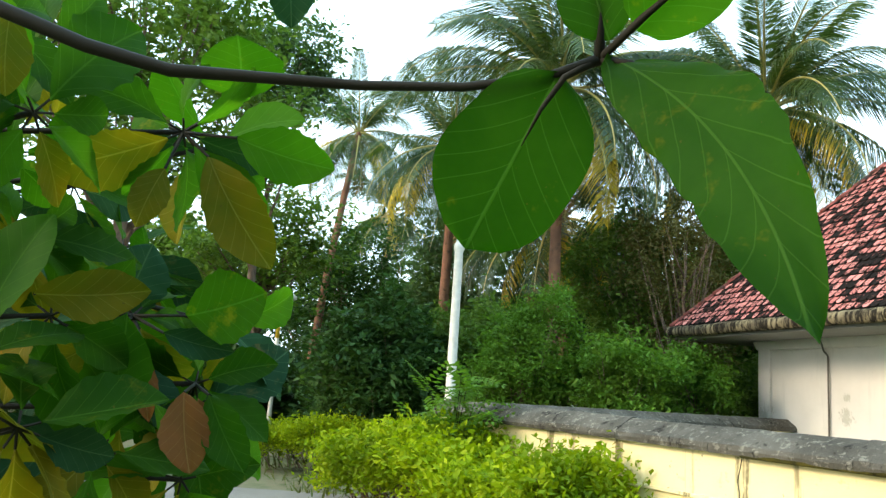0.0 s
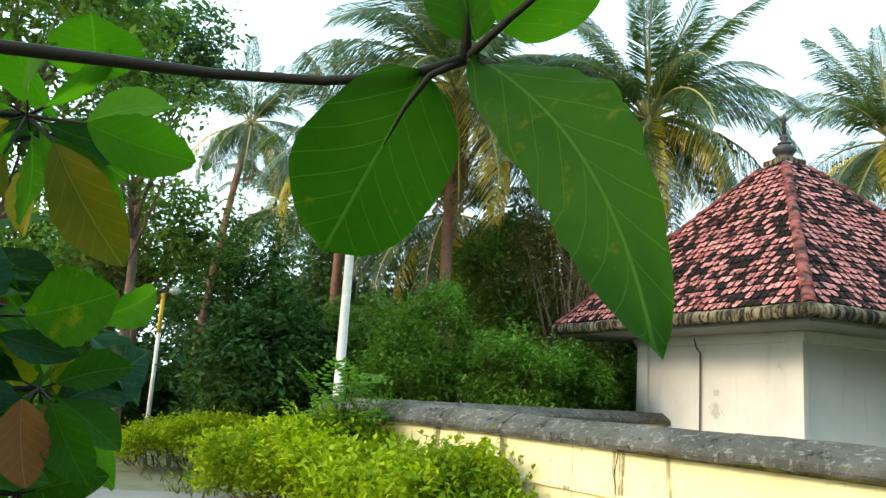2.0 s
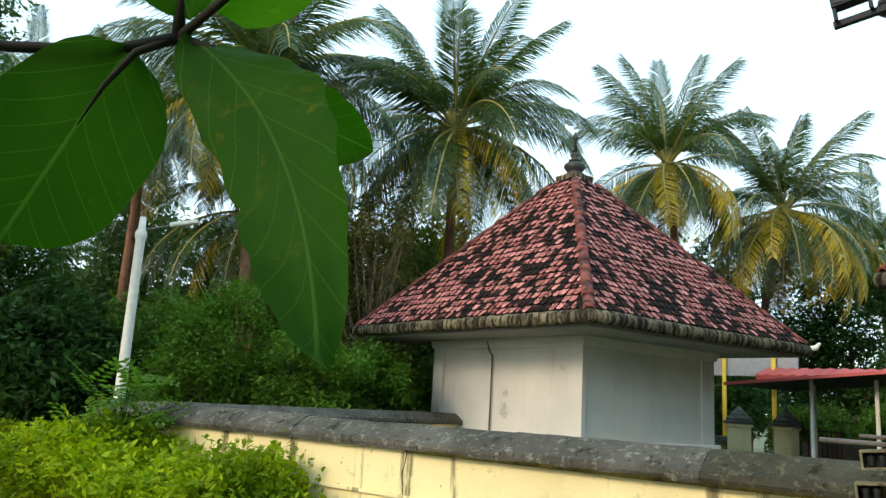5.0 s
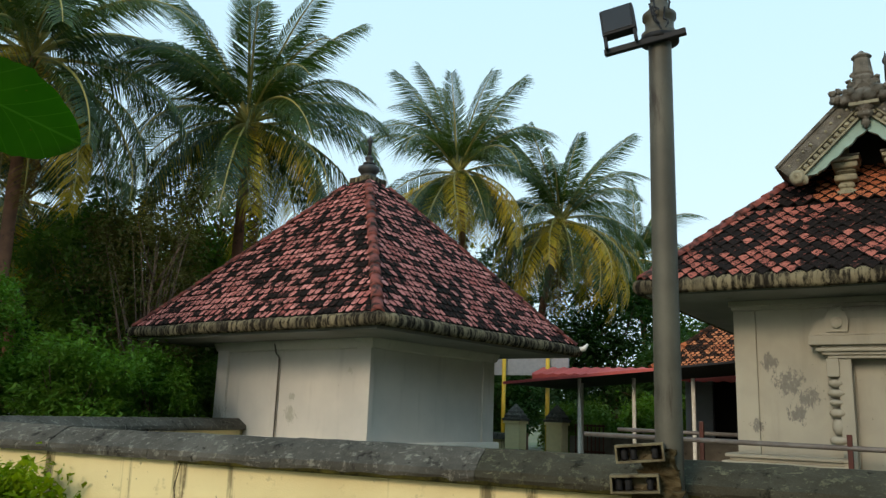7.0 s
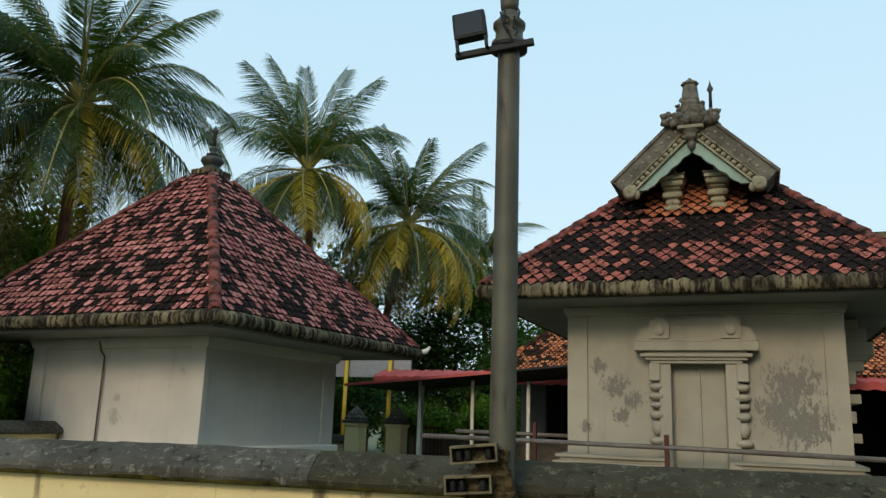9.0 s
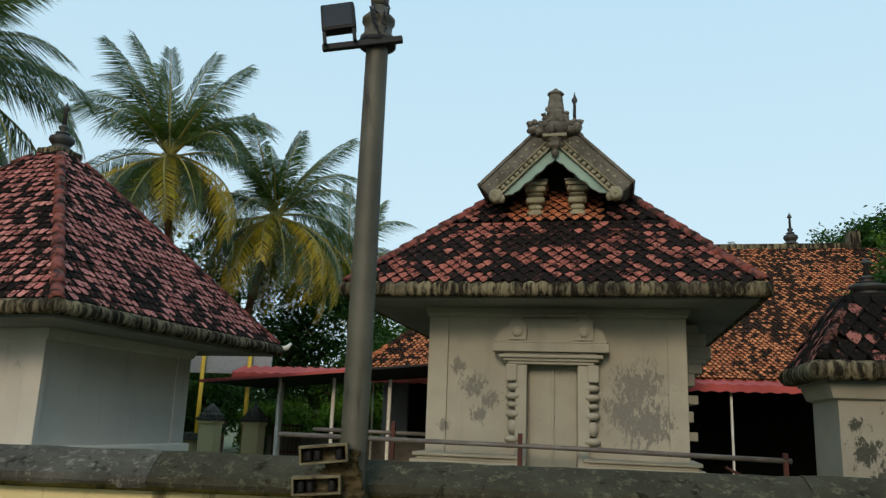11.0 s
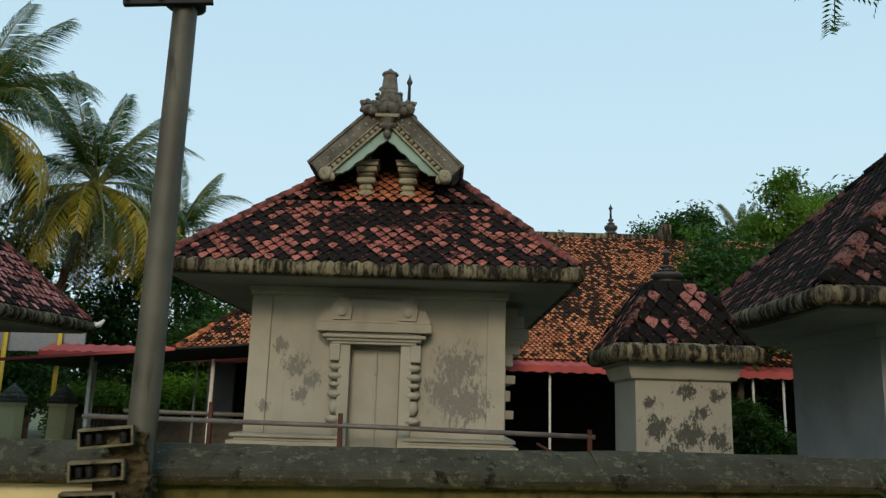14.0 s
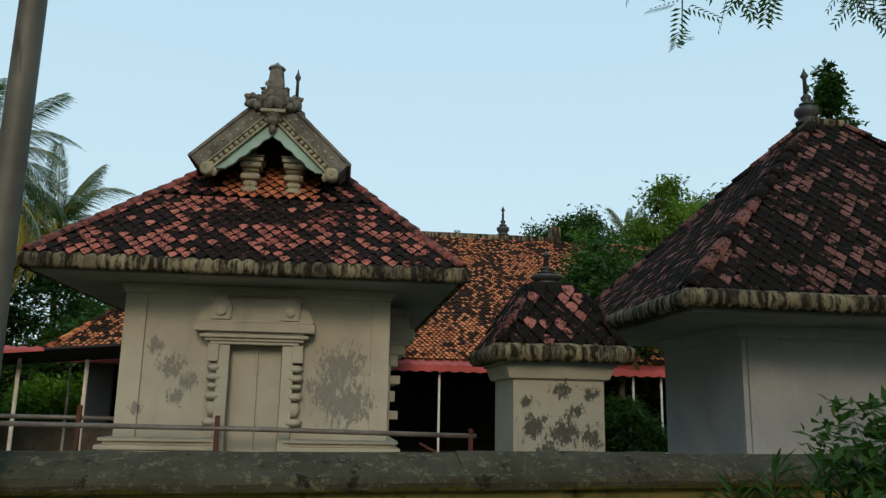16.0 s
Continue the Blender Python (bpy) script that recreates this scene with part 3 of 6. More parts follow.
def clump_points(centre, radii, clumps, per, seed, flat=0.7, shell=0.55):
    """Points for leaves: clumps scattered through an uneven crown, with gaps between them."""
    rng = np.random.default_rng(seed)
    d = rng.normal(size=(clumps, 3))
    d /= np.linalg.norm(d, axis=1)[:, None]
    r = rng.uniform(shell, 1.0, clumps) * (0.82 + 0.3 * np.sin(3.1 * d[:, 0] + seed) * np.cos(2.7 * d[:, 2] + 2 * seed))
    c = np.asarray(centre) + d * r[:, None] * np.asarray(radii)
    size = np.mean(radii) * rng.uniform(0.13, 0.27, clumps)
    q = rng.normal(size=(clumps, per, 3)) * np.array([0.55, 0.55, 0.55 * flat])
    return (c[:, None, :] + q * size[:, None, None]).reshape(-1, 3), c


def broadleaf(name, at, height, crown, radii, mat, leaf, clumps, per, seed, label, trunk=0.14, category="tree", droop=0.1, aspect=0.42, fork=0.45, bark=None):
    """A tree: tapered trunk, limbs out to the clumps, and a crown of many small leaves."""
    rng = random.Random(seed)
    root = thing(name, pose(*at, 0, 0, rng.uniform(0, 360)), label, category)
    cz = height - radii[2] * 0.85 if crown is None else crown
    pts, cs = clump_points((0, 0, cz), radii, clumps, per, seed)
    top = Vector((rng.uniform(-0.2, 0.2), rng.uniform(-0.2, 0.2), cz))
    foot = Vector((0, 0, 0))
    n = 6
    line = [foot.lerp(top, k / n) + Vector((rng.uniform(-1, 1), rng.uniform(-1, 1), 0)) * trunk * (0.5 if 0 < k else 0) for k in range(n + 1)]
    part("trunk", tube(line, [trunk * (1.25 if k == 0 else 1 - 0.7 * k / n) for k in range(n + 1)], 9), bark or M_BARK, root, smooth=True)
    bm = bmesh.new()
    for c in cs[:: max(1, len(cs) // 26)]:
        c = Vector(c)
        s = foot.lerp(top, rng.uniform(fork, 0.95))
        mid = s.lerp(c, 0.5) + Vector((0, 0, -0.08 * (c - s).length))
        tube([s, mid, c], [trunk * 0.35, trunk * 0.2, trunk * 0.06], 5, bm)
    part("branchwork", bm, bark or M_BARK, root, smooth=True)["kind"] = "stuff"
    ob = part("crown", kite_leaves("crown", pts, leaf, mat, seed, aspect, droop), None, root)
    ob["kind"] = "stuff"
    return root


# ---- palms ----
def frond_mesh(length, arch, droop, mat, seed, pairs=46, width=0.62, twist=0.0, ragged=0.06):
    """One palm frond along +x from the origin: an arching rib with two rows of hanging leaflets."""
    pairs, width, length, droop = int(pairs * 1.7), width * 1.45, length * 1.08, droop * 1.15
    rng = random.Random(seed)
    pts, p, a = [], Vector((0, 0, 0)), arch
    n = 16
    for k in range(n + 1):
        pts.append(p.copy())
        p = p + Vector((math.cos(a), 0, math.sin(a))) * (length / n)
        a -= droop / n * (0.4 + 1.2 * k / n)
    bm = tube(pts, [0.045 * (1 - 0.9 * k / n) + 0.004 for k in range(n + 1)], 5)
    rib_faces = len(bm.faces)
    for i in range(pairs):
        f = 0.14 + 0.86 * (i + 0.5) / pairs
        k = min(int(f * n), n - 1)
        base = pts[k].lerp(pts[k + 1], f * n - k)
        d = (pts[k + 1] - pts[k]).normalized()
        up = Vector((-d.z, 0, d.x))
        ll = width * math.sin(math.pi * (0.18 + 0.74 * f)) ** 0.7 * rng.uniform(0.85, 1.1)
        for side in (-1, 1):
            if rng.random() < ragged:
                continue
            out = (Vector((0, side, 0)) * 0.80 + d * 0.55 + up * (0.10 + twist * side)).normalized()
            hang = Vector((0, 0, -1)) * ll * rng.uniform(0.55, 1.0)
            w = d * 0.0175
            mid = base + out * ll * 0.5 + hang * 0.18
            tip = base + out * ll * 0.85 + hang
            v = [bm.verts.new(q) for q in (base - w * 0.6, base + w * 0.6, mid + w, mid - w, tip)]
            bm.faces.new((v[0], v[1], v[2], v[3]))
            bm.faces.new((v[3], v[2], v[4]))
    me = bpy.data.meshes.new("frond")
    bm.to_mesh(me)
    bm.free()
    me.materials.append(M_RACHIS)
    me.materials.append(mat)
    idx = np.ones(len(me.polygons), dtype=np.int32)
    idx[:rib_faces] = 0
    me.polygons.foreach_set("material_index", idx)
    return me


FRONDS = {
    "spear": [frond_mesh(3.3, 0.05, 0.5, M_FROND, 1 + s, 46, 0.50) for s in range(2)],
    "arch": [frond_mesh(3.6, 0.15, 1.5, M_FROND, 11 + s, 50, 0.62, 0.1 * s) for s in range(3)],
    "hang": [frond_mesh(3.5, 0.0, 1.2, M_FROND, 21 + s, 48, 0.60, ragged=0.15) for s in range(2)],
    "old": [frond_mesh(3.5, 0.1, 1.35, M_FROND_OLD, 31 + s, 46, 0.55, ragged=0.2) for s in range(2)],
    "dry": [frond_mesh(2.8, 0.0, 0.5, M_FROND_DRY, 41, 34, 0.45, ragged=0.35)],
}


def palm(foot, crown, scale, seed, label, trunk=0.13, old=4, dry=2, nuts=8, count=24):
    """A coconut palm from its foot to the crown's heart."""
    rng = random.Random(seed)
    foot, crown = Vector(foot), Vector(crown)
    root = thing("coconut_palm", Matrix.Translation(foot), label, "palm tree", "coconut palms")
    top = crown - foot
    n = 14
    line, rad = [], []
    for k in range(n + 1):
        f = k / n
        line.append(Vector((top.x * f ** 1.4, top.y * f ** 1.4, top.z * f)))
        rad.append(trunk * (1.35 - 0.35 * min(1, f * 6) - 0.3 * f) * (1.05 if k % 2 else 0.97))
    part("trunk", tube(line, rad, 10), M_PALMBARK, root, smooth=True)
    kinds = ["spear"] * 8 + ["arch"] * (count - 6 - old - 4) + ["hang"] * 12 + ["old"] * old + ["dry"] * dry
    turn = rng.uniform(0, 6.28)
    for i, kind in enumerate(kinds):
        turn += 2.4 + rng.uniform(-0.25, 0.25)
        lift = {"spear": rng.uniform(0.85, 1.35), "arch": 0.95 - 1.05 * (i - 8) / max(1, count - 6 - old - 4) + rng.uniform(-0.15, 0.15),
                "hang": rng.uniform(-0.55, -0.15), "old": rng.uniform(-0.8, -0.15), "dry": rng.uniform(-1.35, -1.0)}[kind]
        s = scale * rng.uniform(0.88, 1.1)
        m = Matrix.Translation(top + Vector((0, 0, rng.uniform(-0.15, 0.1)))) @ Euler((rng.uniform(-0.25, 0.25), -lift, turn), "XYZ").to_matrix().to_4x4() @ Matrix.Diagonal((s, s, s, 1))
        part("frond", rng.choice(FRONDS[kind]), None, root, {"old": "yellowing frond", "dry": "dry brown frond"}.get(kind, ""), m=m)
    if nuts:
        bm = bmesh.new()
        bmesh.ops.create_icosphere(bm, subdivisions=2, radius=0.11)
        for v in bm.verts:
            v.co.z *= 1.25
        nut = mesh_of(bm, "coconut", M_COCONUT, True)
        for k in range(nuts):
            a = rng.uniform(0, 6.28)
            part("coconut", nut, None, root, m=Matrix.Translation(top + Vector((0.28 * math.cos(a), 0.28 * math.sin(a), rng.uniform(-0.5, -0.15)))))
    return root


# ---- broad leaves of the tree close by ----
def broad_leaf(length, width, mat, seed, curl=0.15, fold=0.12, early=0.9, blunt=0.6, bow=0.0, ruffle=0.0):
    """A broad leaf along +y from its stalk, with a fold along the midrib, a curl and a wavy edge; UV along the blade.
    early: under 1 the blade is widest near the stalk; blunt: the lower, the rounder its ends; bow: sideways bend; ruffle: depth of the waves along the edge."""
    rng = random.Random(seed)
    rows, cols = (26, 8) if ruffle else (16, 8)
    ph, amp = rng.uniform(0, 6), rng.uniform(0.012, 0.03)
    bm = bmesh.new()
    layer = bm.loops.layers.uv.new("blade")
    grid, uvs = [], {}
    for i in range(rows + 1):
        f = i / rows
        w = max(width * 0.5 * max(0.0, math.sin(math.pi * f ** early)) ** blunt, width * 0.012)
        line = []
        for j in range(cols + 1):
            g = 2 * j / cols - 1
            x = g * w * (1 + amp * 2 * math.sin(9 * f + ph + g)) + bow * length * 4 * f * (1 - f)
            z = fold * abs(g * w) - curl * length * f * f + amp * length * math.sin(7 * f + ph + 2 * g) * abs(g) * 1.2
            wave = ruffle * abs(g) ** 3 * math.sin(math.pi * f)
            x += g * w * wave * (math.sin(38 * f + g) + 0.6 * math.sin(71 * f + 2 * g))
            z += length * 0.25 * wave * math.sin(38 * f + 1.5 + g)
            v = bm.verts.new((x, f * length, z))
            uvs[v] = (g * w / (width * 0.5), f)
            line.append(v)
        grid.append(line)
    for a, b in zip(grid, grid[1:]):
        for j in range(cols):
            face = bm.faces.new((a[j], a[j + 1], b[j + 1], b[j]))
            for lp in face.loops:
                lp[layer].uv = uvs[lp.vert]
    return mesh_of(bm, "leaf", mat, True)


# ---- ground ----
def ground_sheet():
    bm = bmesh.new()
    rings = [0, 4, 8, 12, 18, 26, 40, 70, 150, 500, 2500]
    n = 48
    prev = None
    for r in rings:
        line = [bm.verts.new((r * math.cos(6.2832 * k / n), 6 + r * math.sin(6.2832 * k / n),
                              -0.06 + 0.05 * noise.noise(Vector((r * math.cos(6.2832 * k / n), r * math.sin(6.2832 * k / n), 0)) * 0.4))) for k in range(n if r else 1)]
        if prev:
            for k in range(n):
                if len(prev) == 1:
                    bm.faces.new((prev[0], line[k], line[(k + 1) % n]))
                else:
                    bm.faces.new((prev[k], line[k], line[(k + 1) % n], prev[(k + 1) % n]))
        prev = line
    ob = new("ground", mesh_of(bm, "ground", M_GROUND, True))
    tagged(ob, "bare brown soil with dry grass patches", "ground", kind="structure")


ground_sheet()
bm = box(-6.5, 6.5, -1.1, 1.1, -0.05, 0.02, 0.015)
ob = new("pavement", mesh_of(bm, "pavement", M_PAVE))
ob.matrix_basis = pose(-8.75, 5.1, 0, 0, 0, 49)
tagged(ob, "pale concrete garden path beside the hedge", "path", kind="structure")

# ---- compound wall ----
WALL = pose(-0.5, 5.25, 0, 0, 0, -11)
wall_root = thing("compound_wall", WALL, "yellow plastered compound wall with grey cement coping", "wall", kind="structure")
part("wall_body", box(-7.32, 0.9, 0.075, 0.37, -0.1, 1.205, 0.006), M_YELLOW, wall_root)
part("mossy_wall_body", box(0.9, 14.0, 0.073, 0.37, -0.1, 1.205, 0.006), M_MOSSWALL, wall_root, "mossy stained yellow wall")
part("ledge", box(-7.33, 0.9, 0.045, 0.08, 0.82, 0.85, 0.006), M_YELLOW, wall_root)
part("side_wall", box(-7.32, -7.03, 0.36, 9.0, -0.1, 1.2, 0.006), M_YELLOW, wall_root)


def coping(x0, x1, rng):
    j = [rng.uniform(-0.008, 0.008) for _ in range(4)]
    prof = [(0.0, 1.20 + j[0]), (-0.012, 1.235), (0.0, 1.275 + j[0]), (0.10, 1.345 + j[1]), (0.20, 1.398 + j[1]), (0.245, 1.40 + j[1]), (0.35, 1.345), (0.445, 1.275 + j[2]), (0.445, 1.20)]
    bm = bmesh.new()
    n = max(2, int((x1 - x0) / 0.15))
    rings = []
    for k in range(n + 1):
        x = x0 + (x1 - x0) * k / n
        rings.append([bm.verts.new((x, y + rng.uniform(-0.006, 0.006), z + rng.uniform(-0.004, 0.004))) for y, z in prof])
    for a, b in zip(rings, rings[1:]):
        for i in range(len(prof)):
            q = (i + 1) % len(prof)
            bm.faces.new((a[i], a[q], b[q], b[i]))
    bm.faces.new(rings[0])
    bm.faces.new(list(reversed(rings[-1])))
    bmesh.ops.recalc_face_normals(bm, faces=bm.faces)
    return bm


rng = random.Random(5)
x = -7.40
while x < 13.8:
    w = rng.uniform(0.75, 1.5) if x < 1.0 else rng.uniform(1.2, 2.2)
    part("coping_slab", coping(x + 0.002, x + w - (0.002 if x < 0.1 else -0.004), rng), M_COPING if x < -1.2 else M_COPING_DARK, wall_root)
    x += w
part("coping_lip", box(-2.6, 14.0, -0.004, 0.08, 1.185, 1.222, 0.01), M_LIP, wall_root, "olive mossy lip")
part("side_coping", coping(0.0, 8.6, rng), M_COPING, wall_root, m=pose(-6.95, 0.42, 0, 0, 0, 90))
for cx, zs in ((-2.63, 1.2), (-5.9, 1.1)):
    pts, z, xx = [], zs, cx
    while z > 0.35:
        pts.append((xx, 0.0735, z))
        xx += rng.uniform(-0.025, 0.022)
        z -= rng.uniform(0.04, 0.09)
    part("crack", tube(pts, 0.004, 4), M_DARK, wall_root, "dark crack in the plaster")

# ---- main shrine with the gabled front ----
C = pose(3.24, 10.49, 0, 0, 0, -20.5)
DEEP = 10.0
c_root = thing("gabled_shrine", C, "cream limewashed shrine with blackened red tile roof", "shrine")
part("wall", box(-1.66, 1.72, 0.16, DEEP - 1.8, 0, 3.12, 0.012), M_PEEL, c_root, "flaking cream limewashed wall")
for xa, xb, za, zb in ((-1.66, -0.33, 0, 3.12), (0.37, 1.72, 0, 3.12), (-0.325, 0.365, 2.43, 3.118)):
    part("front_wall", box(xa, xb, 0.0, 0.17, za, zb, 0.006), M_PEEL, c_root)
for px, pw in ((-1.53, 0.27), (1.61, 0.24)):
    part("pilaster", box(px - pw / 2, px + pw / 2, -0.035, 0.05, 1.2, 3.05, 0.008), M_PEEL, c_root)
for k, (o, z0, z1) in enumerate(((0.20, 0.0, 1.02), (0.14, 1.02, 1.10), (0.18, 1.10, 1.155), (0.10, 1.155, 1.20), (0.15, 1.20, 1.245))):
    for xa, xb in ((-1.66 - o, -0.36), (0.42, 1.72 + o)):
        part("plinth_moulding", box(xa, xb, -o, DEEP - 1.8 + o, z0, z1, 0.012), M_PEEL, c_root)
x0, x1, y0, y1, ez = -2.60, 2.55, -0.9, DEEP - 0.9, 3.20
part("soffit", box(x0 + 0.05, x1 - 0.05, y0 + 0.05, y1 - 0.05, ez - 0.02, ez + 0.03), M_SOFFIT, c_root)
part("cornice", frame_sweep(-1.66, 1.72, 0, DEEP - 1.8, [(-0.01, 3.05), (0.03, 3.06), (0.03, 3.10), (0.055, 3.11), (0.055, 3.175), (-0.02, 3.175)]), M_PEEL, c_root)
part("eave_roll", frame_sweep(x0, x1, y0, y1, [(o * 0.75, z + ez) for o, z in EAVE_ROLL], 0.006, 3), M_EAVE, c_root, "mossy cement eave roll", smooth=True)
zt = ez + 0.155
ridge_z = 5.80
gy = 0.90
gz = zt + (ridge_z - zt) * (gy - y0) / (2.575)
hip = (ridge_z - zt) / 2.575
gh = gz
hx = 2.575 - (gh - zt) / hip
hr = hx + 0.16
front = ((x0, y0, zt), (x1, y0, zt), (-0.025 + hr, gy, gh), (-0.025 - hx, gy, gh))
gb = y1 - (gy - y0)
sides = [((x1, y0, zt), (x1, y1, zt), (-0.025 + hx, gb, gh), (-0.025 + hr, gy, gh)), ((-0.025 + hr, gy, gh), (-0.025 + hx, gb, gh), (-0.025, gb - 1.0, ridge_z), (-0.025, gy, ridge_z)),
         ((x0, y1, zt), (x0, y0, zt), (-0.025 - hx, gy, gh), (-0.025 - hx, gb, gh)), ((-0.025 - hx, gb, gh), (-0.025 - hx, gy, gh), (-0.025, gy, ridge_z), (-0.025, gb - 1.0, ridge_z))]
back = ((x1, y1, zt), (x0, y1, zt), (-0.03, y1 - 2.5, ridge_z), (-0.02, y1 - 2.5, ridge_z))
deck = bmesh.new()
for s in (front, ((x1, y0, zt), (x1, y1, zt), (-0.025, y1 - 2.5, ridge_z), (-0.025, gy, ridge_z), (-0.025 + hr, gy, gh)),
          ((x0, y1, zt), (x0, y0, zt), (-0.025 - hx, gy, gh), (-0.025, gy, ridge_z), (-0.025, y1 - 2.5, ridge_z)), back):
    deck.faces.new([deck.verts.new(p) for p in s])
part("roof", deck, M_MOSS_SHADE, c_root)

# false door and its carved surround
part("door_recess", box(-0.325, 0.365, 0.12, 0.17, 0.9, 2.42, 0.004), M_PEEL, c_root, "sunk plaster door panel")
for xa, xb in ((-0.29, 0.005), (0.035, 0.33)):
    part("door_leaf", box(xa, xb, 0.09, 0.125, 0.92, 2.36, 0.006), M_PEEL, c_root)
part("door_bead", box(0.005, 0.035, 0.06, 0.125, 0.92, 2.38, 0.008), M_PEEL, c_root)
for k in range(4):
    part("door_boss", box(-0.002, 0.042, 0.045, 0.095, 1.02 + 0.34 * k, 1.10 + 0.34 * k, 0.01), M_PEEL, c_root)
for s in (-1, 1):
    cx = 0.02 + s * 0.405
    part("jamb", box(cx - 0.075, cx + 0.075, -0.12, 0.02, 0.92, 2.42, 0.01), M_PEEL, c_root)
    bx = 0.02 + s * 0.53
    part("bracket_cap", box(bx - 0.07, bx + 0.07, -0.16, 0.02, 2.20, 2.42, 0.015), M_PEEL, c_root)
    for k, (r, z0, z1) in enumerate(((0.075, 2.08, 2.17), (0.085, 1.96, 2.05), (0.07, 1.86, 1.93), (0.08, 1.72, 1.82), (0.055, 1.52, 1.70), (0.09, 1.40, 1.50))):
        n = 5
        prof = [(0.02 + r * 0.4, z0), (0.02 + r, z0 + (z1 - z0) * 0.35), (0.02 + r, z0 + (z1 - z0) * 0.7), (0.02 + r * 0.5, z1)]
        part("bracket_scroll", lathe(prof, 12, at=(bx - s * 0.02, -0.06, 0)), M_PEEL, c_root, smooth=True)
for xa, z0, z1, d in ((0.56, 2.42, 2.46, 0.15), (0.62, 2.46, 2.50, 0.18), (0.68, 2.50, 2.545, 0.22), (0.62, 2.545, 2.575, 0.20), (0.755, 2.575, 2.69, 0.26), (0.73, 2.69, 2.72, 0.24)):
    part("lintel_moulding", box(0.0 - xa, 0.0 + xa, -d, 0.02, z0, z1, 0.014), M_PEEL, c_root)
part("lintel_hood", extrude([(-0.74, 2.72), (0.74, 2.72), (0.66, 2.88), (0.50, 2.90), (-0.50, 2.90), (-0.66, 2.88)], 0.2), M_PEEL, c_root, m=pose(0, -0.19, 0))
part("lintel_top", box(-0.56, 0.56, -0.17, 0.02, 2.90, 3.0, 0.012), M_PEEL, c_root)
for s in (-1, 1):
    arch = [(0.085 * math.cos(math.pi * k / 8), 0.12 * math.sin(math.pi * k / 8)) for k in range(9)]
    out = [(-0.115, -0.13), (0.115, -0.13), (0.13, 0.0)] + [(0.13 * math.cos(math.pi * k / 10), 0.15 * math.sin(math.pi * k / 10)) for k in range(1, 10)] + [(-0.13, 0.0)]
    part("arched_niche", extrude([(x, z + 2.86) for x, z in out], 0.06), M_PEEL, c_root, m=pose(s * 0.43, -0.245, 0))
    part("niche_boss", lathe([(0.02, 0), (0.06, 0.015), (0.065, 0.035), (0.03, 0.05)], 12), M_PEEL, c_root, m=pose(s * 0.43, -0.245, 2.84, 90))
    bm = bmesh.new()
    for q in range(5):
        bmesh.ops.create_icosphere(bm, subdivisions=1, radius=0.028, matrix=Matrix.Translation((s * 0.43 + 0.035 * (q - 2), -0.21, 3.03 - 0.012 * abs(q - 2))))
    part("niche_crest", bm, M_PEEL, c_root, smooth=True)

# carved surround of the door in the side wall
for d, z0, z1 in ((0.10, 1.2, 2.42), (0.22, 1.5, 1.62), (0.17, 1.75, 1.9), (0.24, 2.0, 2.12), (0.20, 2.25, 2.42), (0.30, 2.42, 2.55), (0.36, 2.55, 2.62), (0.43, 2.62, 2.80), (0.36, 2.80, 2.98), (0.26, 2.98, 3.1)):
    part("side_surround", box(1.70, 1.72 + d, 1.0, 2.5, z0, z1, 0.014), M_PEEL, c_root)

# gablet: barge boards, turquoise inner board, dark opening, stub columns
mid = 0.035
part("gable_void", extrude([(-0.74, 4.95), (0.79, 4.95), (mid, 5.76)], 0.08), M_DARK, c_root, m=pose(0, 0.84, 0))


RAKE = radians(44)


def rake(s, t, p):
    """A point of the gable face: t down the rake from the apex, p square in from its outer edge."""
    return (mid + s * (t * math.cos(RAKE) - p * math.sin(RAKE)), 5.94 - t * math.sin(RAKE) - p * math.cos(RAKE))


def barge(s, edge, y, d, mat, name):
    pts = [rake(s, t, p) for t, p in edge]
    return part(name, extrude(pts if s > 0 else pts[::-1], d), mat, c_root, m=pose(0, y, 0))


